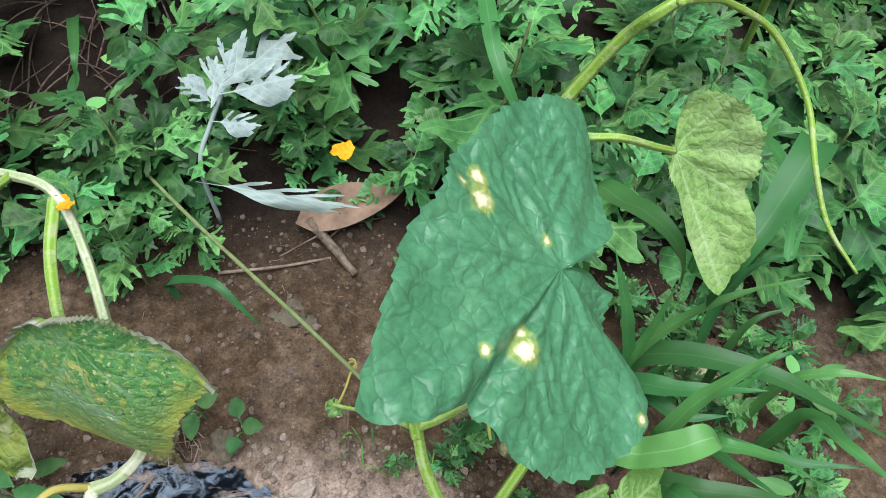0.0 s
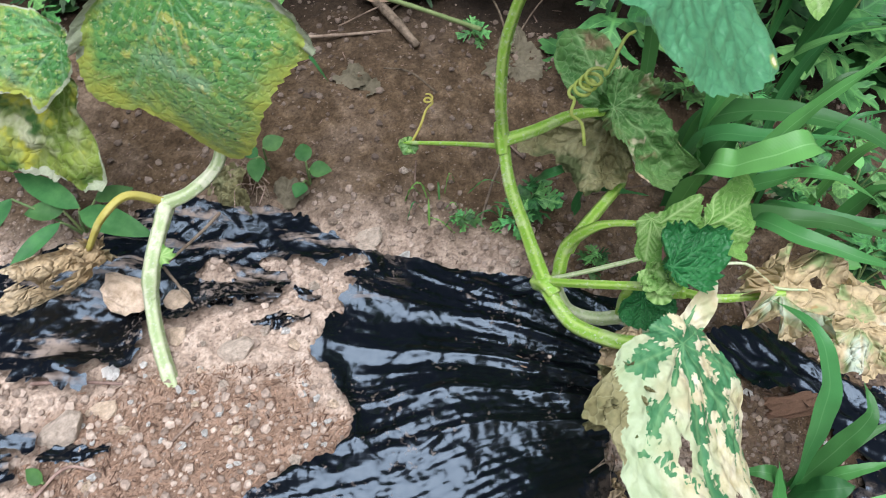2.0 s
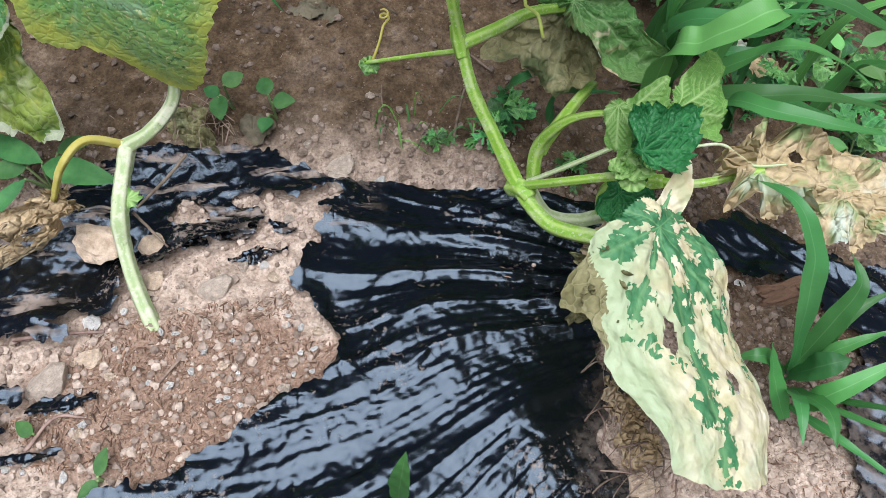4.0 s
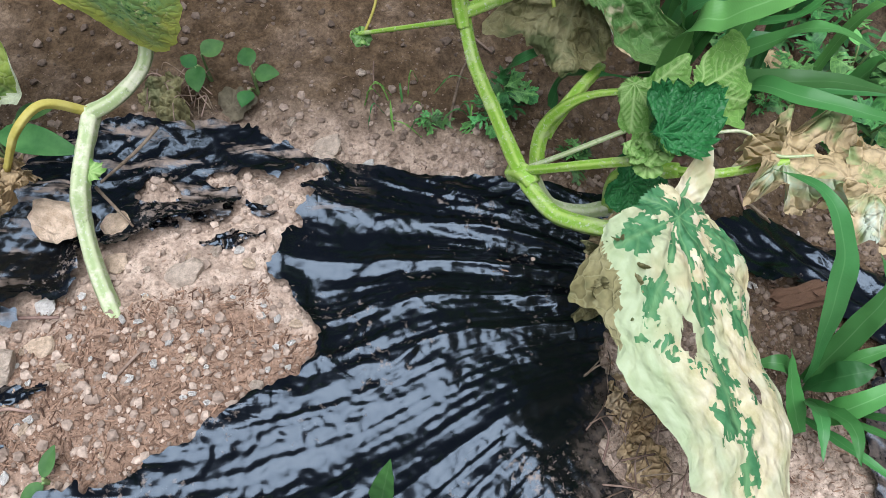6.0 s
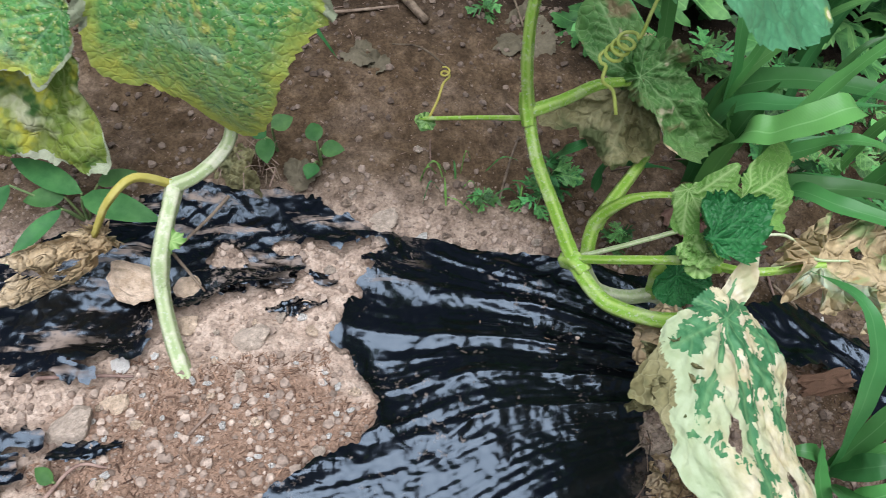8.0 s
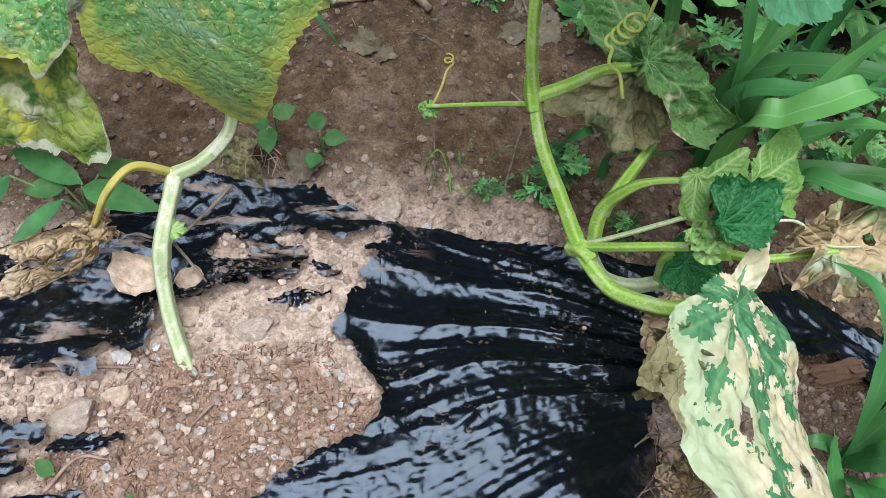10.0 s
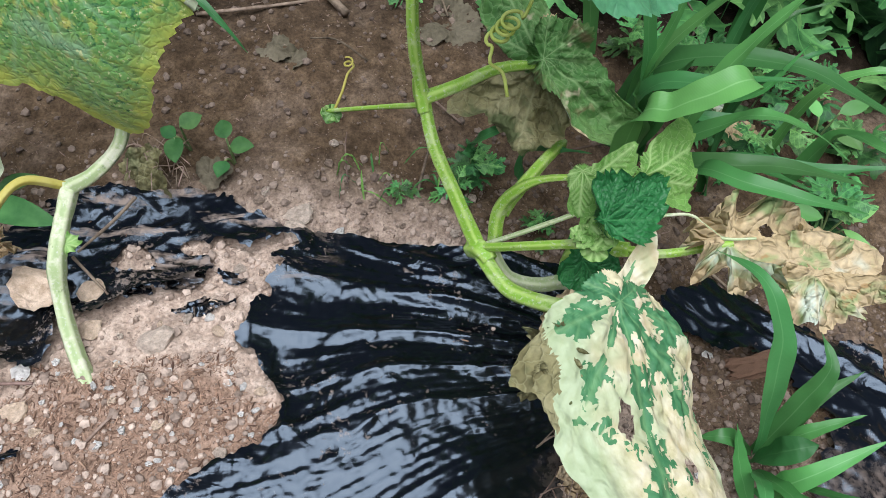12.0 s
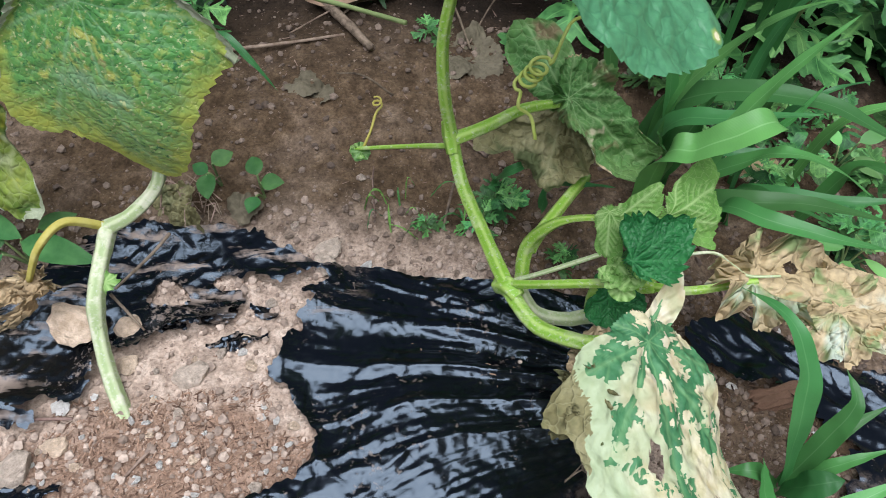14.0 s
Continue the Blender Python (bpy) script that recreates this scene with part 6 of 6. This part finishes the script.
for x, y, s in spots:
    k = rng.randrange(5)
    m = Matrix.Translation((x, y, lie(x, y))) @ pose(0, 0, 0, rng.uniform(-10, 10), rng.uniform(-10, 10), rng.uniform(0, 360)) @ Matrix.Diagonal((s, s, s, 1))
    if k not in used:
        used.add(k)
        PROTO[k].matrix_basis = m
        PROTO[k].scale = (s, s, s)
    else:
        p = PROTO[k]
        keep = p.scale.copy()
        p.scale = (1, 1, 1)
        copy_thing(p, m)
        p.scale = keep

# the silvery shoot, its leaves turned over
shoot = thing("mugwort", (-0.172, 0.382, lie(-0.172, 0.382)), "silvery mugwort shoot with overturned white leaves", "weed", "mugwort thicket")
part("stem", tube_mesh("stem", [(-0.172, 0.372, lie(-0.172, 0.382)), (-0.171, 0.380, 0.066), (-0.160, 0.398, 0.09), (-0.146, 0.412, 0.112)], [0.0018, 0.0019, 0.0017, 0.0014], 8), SILVER, shoot)
for k, (ahead, s, h) in enumerate((((0.75, 0.6, 0.2), 0.066, 0.006), ((0.97, 0.15, 0.15), 0.058, 0.0), ((0.25, 0.95, 0.3), 0.05, 0.008), ((-0.75, 0.5, 0.3), 0.036, 0.004), ((0.05, 0.95, 0.5), 0.04, 0.01), ((0.9, -0.2, 0.1), 0.036, -0.006))):
    leaf_at("leaf", SILVERED[k % 2], None, shoot, (-0.147 - 0.0022 * k, 0.410 - 0.0024 * k, 0.113 - 0.0035 * k + 0.4 * h), ahead, (0.1, -0.6, 0.8)).scale = (s, s * 0.75, s)
leaf_at("leaf", SILVERED[1], None, shoot, (-0.170, 0.364, 0.068), (0.97, -0.2, -0.02), (0, -0.6, 0.8), "long silvery leaf").scale = (0.118, 0.026, 0.06)
for k in range(9):
    a, f = 2.4 * k, k / 8
    leaf_at("leaf", LEAVES[k % 6], None, shoot, (-0.171 + 0.010 * f, 0.372 + 0.038 * f, 0.062 + 0.036 * f), (math.cos(a), 0.5 * math.sin(a) + 0.2, 0.25), (0, -0.4, 0.9)).scale = (0.036 - 0.02 * f, 0.030 - 0.016 * f, 0.03)
long_stem = part("fallen_stalk", tube_mesh("fallen_stalk", [(-0.245, 0.42, 0.03), (-0.195, 0.36, 0.062), (-0.146, 0.303, 0.094), (-0.097, 0.246, 0.131), (-0.055, 0.197, 0.163), (-0.023, 0.159, 0.187)], [0.0014, 0.0014, 0.0013, 0.0012, 0.001], 8, 0, 0.2), WEEDSTEM)
tagged(long_stem, "long thin grey-green weed stalk leaning over the soil", "stalk")


# ---- seedlings ----
def seedling(x, y, label, leaves, mat=CLOVER, name="seedling", group="seedlings"):
    top = thing(name, (x, y, lie(x, y)), label, "seedling", group)
    base = Vector((x, y, lie(x, y) - 0.003))
    for (lx, ly, lz), a, length, width in leaves:
        tip = Vector((lx, ly, lz))
        part("stalk", tube_mesh("stalk", [base, (base + tip) * 0.5 + Vector((0, 0, 0.004)), tip], [0.0009, 0.0008, 0.0007], 6), WEEDSTEM, top)
        leaf_at("leaf", oval_leaf("leaf", length, width, 0.2, 0.15, lx * 90), mat, top, tip, (math.cos(radians(a)), math.sin(radians(a)), 0.15), (0.0, -0.25, 1.0))
    return top


seedling(-0.128, 0.203, "small round-leaved green seedling on bare soil", [((-0.128, 0.206, 0.024), 108, 0.014, 0.011), ((-0.125, 0.200, 0.024), -5, 0.014, 0.011), ((-0.130, 0.196, 0.015), -105, 0.012, 0.010)])
seedling(-0.156, 0.213, "small round-leaved green seedling under the mottled leaf", [((-0.155, 0.213, 0.028), 30, 0.014, 0.012), ((-0.160, 0.209, 0.022), -80, 0.018, 0.012), ((-0.160, 0.212, 0.02), 150, 0.012, 0.009)])
seedling(-0.258, 0.155, "weed with long oval leaves beside the film", [((-0.250, 0.156, 0.045), 155, 0.05, 0.014), ((-0.250, 0.154, 0.044), -20, 0.048, 0.016), ((-0.262, 0.157, 0.04), 190, 0.022, 0.012), ((-0.263, 0.150, 0.038), -120, 0.04, 0.010), ((-0.288, 0.158, 0.05), -105, 0.034, 0.011), ((-0.245, 0.165, 0.04), 20, 0.022, 0.010)])
seedling(-0.200, -0.020, "tiny green sprout in the planting hole", [((-0.200, -0.019, 0.03), 80, 0.014, 0.007), ((-0.201, -0.021, 0.027), 220, 0.011, 0.007)])
seedling(-0.236, 0.004, "tiny green sprout in the planting hole", [((-0.236, 0.004, 0.03), 150, 0.012, 0.008)])
for k, (x, y) in enumerate(((-0.295, 0.46), (-0.25, 0.50), (0.25, 0.175), (0.27, 0.26))):
    rr = random.Random(90 + k)
    seedling(x, y, "small weed with narrow oval leaves", [((x + 0.008 * math.cos(a), y + 0.008 * math.sin(a), lie(x, y) + 0.02 + 0.02 * rr.random()), math.degrees(a), rr.uniform(0.018, 0.034), rr.uniform(0.007, 0.014)) for a in (0.3, 1.7, 2.9, 4.1, 5.3)], MUGWORT, "weed_sprout", "weed sprouts")


# ---- litter ----
def litter(name, x, y, size, mat, label, turn, seed, lift=0.004, tilt=(0.1, -0.1), crumple=0.006):
    ob = part(name, broad_leaf(name, RIM, size, 12, 70, 9, 0.04, lambda u, v, a, s: -5 * v * v, 0.0004, 0.002, crumple, seed=seed, ragged=0.15), mat, None, label, axes((x, y, lie(x, y) + lift), (math.cos(radians(turn)), math.sin(radians(turn)), 0.02), (tilt[0], tilt[1], 1)))
    return tagged(ob, "", "dead leaf", "leaf litter")


ob = part("dead_leaf", oval_leaf("dead_leaf", 0.085, 0.036, 0.3, 0.1, 2), DRYLEAF, None, "large dry brown fallen leaf", axes((-0.112, 0.368, lie(-0.1, 0.37) + 0.012), (0.95, 0.3, 0.1), (0, -0.3, 1)))
tagged(ob, "", "dead leaf", "leaf litter")
litter("dead_leaf", -0.110, 0.292, 0.016, GREYLEAF, "torn scrap of dry leaf on soil", -40, 61)
litter("dead_leaf", -0.098, 0.281, 0.011, GREYLEAF, "torn scrap of dry leaf on soil", 20, 62)
litter("dead_leaf", 0.007, 0.324, 0.033, GREYLEAF, "grey dead leaf flat on soil", 80, 63)
litter("dead_leaf", 0.205, 0.255, 0.022, TAN, "pale dead leaf piece among grass", 10, 64)
litter("dead_leaf", 0.19, 0.272, 0.020, TAN, "pale dead leaf piece among grass", 120, 65)
litter("dead_leaf", 0.220, 0.318, 0.022, DRYLEAF, "pinkish brown dead leaf among grass", 50, 66)
litter("dead_leaf", 0.212, 0.295, 0.012, DRYLEAF, "orange-brown dead leaf among grass", 150, 67)
litter("dead_leaf", -0.142, 0.192, 0.016, GREYLEAF, "dry leaf scrap beside seedlings", 10, 68)
litter("dead_leaf", -0.175, 0.185, 0.026, BROWNED, "shrivelled dead leaf under the cut plant", 200, 69, 0.008, (0.2, -0.3), 0.022)
litter("dead_leaf", 0.066, 0.012, 0.022, CRISP, "shrivelled dead leaf at the torn edge of the film", 250, 70, 0.006, (0.2, -0.2), 0.022)
litter("dead_leaf", 0.066, -0.014, 0.018, CRISP, "shrivelled dead leaf at the torn edge of the film", 300, 71, 0.006, (0.3, -0.2), 0.022)
litter("dead_leaf", 0.11, 0.185, 0.028, DRYLEAF, "brown dead leaf under the withered leaf", 300, 72, 0.01, (0.3, -0.3), 0.012)
litter("fallen_petal", -0.061, 0.358, 0.011, PETAL, "fallen orange blossom on the weeds", 60, 73, 0.112, (0, -0.4), 0.006)


def twig(points, radius, label, mat=TWIG, name="twig"):
    ob = part(name, tube_mesh(name, points, [radius, radius * 0.9, radius * 0.7], 7, 0, 0.25, 6), mat)
    return tagged(ob, label, "twig", "dry twigs")


def low(x, y, h=0.002):
    return (x, y, lie(x, y) + h)


twig([low(-0.166, 0.325), low(-0.12, 0.331, 0.004), low(-0.084, 0.342)], 0.0014, "thin dry twig on soil")
twig([low(-0.102, 0.37, 0.012), low(-0.082, 0.348, 0.008), low(-0.064, 0.326, 0.004)], 0.0042, "split grey-brown stick end", STALK)
twig([low(-0.176, 0.168, 0.014), low(-0.186, 0.152, 0.013), low(-0.197, 0.128, 0.02)], 0.0011, "thin dry tendril over the film")
twig([low(-0.197, 0.123, 0.024), low(-0.188, 0.114, 0.014), low(-0.182, 0.108, 0.008)], 0.0009, "thin dry tendril on the cut stem")
twig([low(-0.258, 0.056, 0.006), low(-0.235, 0.058, 0.006), low(-0.211, 0.059, 0.004)], 0.0011, "dry straw on torn film")
twig([low(-0.181, 0.026, 0.002), low(-0.173, 0.037, 0.003), low(-0.166, 0.045, 0.003)], 0.0009, "thin dry root in the planting hole")
twig([low(-0.24, -0.004, 0.003), low(-0.228, 0.012, 0.005), low(-0.214, 0.012, 0.003)], 0.0010, "forked dry root in the planting hole")
twig([low(0.165, 0.15, 0.004), low(0.18, 0.135, 0.004), low(0.188, 0.125, 0.003)], 0.0010, "dry straw on soil")
twig([low(0.162, 0.16, 0.004), low(0.163, 0.145, 0.004), low(0.165, 0.13, 0.003)], 0.0010, "dry straw on soil")
twig([low(-0.01, 0.26, 0.004), low(0.0, 0.25, 0.005), low(0.012, 0.24, 0.004)], 0.0010, "pale straw on soil")
rng = random.Random(31)
for k in range(70):
    x, y, a = rng.uniform(-0.40, -0.2), rng.uniform(0.42, 0.62), rng.uniform(0, 3.1)
    if k > 56:
        x, y = rng.uniform(-0.12, 0.25), rng.uniform(0.2, 0.4)
    d = rng.uniform(0.015, 0.05)
    twig([low(x - d * math.cos(a), y - d * math.sin(a), 0.004), low(x, y, 0.012), low(x + d * math.cos(a), y + d * math.sin(a), 0.004)], rng.uniform(0.0005, 0.0011), "dry stalk among the weeds", STALK)
for k in range(46):
    x, y, a, d = rng.uniform(0.045, 0.085), rng.uniform(-0.045, 0.035), rng.uniform(-0.2, 1.6), rng.uniform(0.004, 0.014)
    lift = rng.uniform(0.004, 0.014)
    twig([low(x - d * math.cos(a), y - d * math.sin(a), lift), low(x + rng.uniform(-0.004, 0.004), y, lift + 0.004), low(x + d * math.cos(a), y + d * math.sin(a), lift * 0.5)], rng.uniform(0.0002, 0.0006), "thin dry root fibre at the torn edge of the film", TWIG if k % 3 else STALK, "root_fibre")
for k in range(26):
    x, y, a, d = rng.uniform(-0.188, -0.155), rng.uniform(0.183, 0.208), rng.uniform(0, 3.1), rng.uniform(0.003, 0.011)
    lift = rng.uniform(0.002, 0.012)
    twig([low(x - d * math.cos(a), y - d * math.sin(a), lift), low(x + rng.uniform(-0.005, 0.005), y + 0.004, lift + 0.005), low(x + d * math.cos(a), y + d * math.sin(a), lift)], rng.uniform(0.0002, 0.0005), "dry root fibre under the cut plant", TWIG, "root_fibre")
wood = bpy.data.meshes.new("wood_chip")
bm = bmesh.new()
bmesh.ops.create_cube(bm, size=1.0)
bmesh.ops.subdivide_edges(bm, edges=bm.edges, cuts=7, use_grid_fill=True)
for v in bm.verts:
    q = Vector((v.co.x * 2.0, v.co.y * 9, v.co.z * 9))
    v.co += Vector((0.18 * noise.noise(q * 1.7), 0.16 * noise.noise(q), 0.3 * noise.noise(q + Vector((3, 1, 2)))))
bm.to_mesh(wood)
bm.free()
tagged(part("wood_chip", wood, ROTWOOD, None, "rotten reddish brown wood chip on soil", Matrix.Translation(low(0.176, 0.078, 0.004)) @ pose(0, 0, 0, 0, 8, 12) @ Matrix.Diagonal((0.032, 0.012, 0.010, 1))), "", "wood")
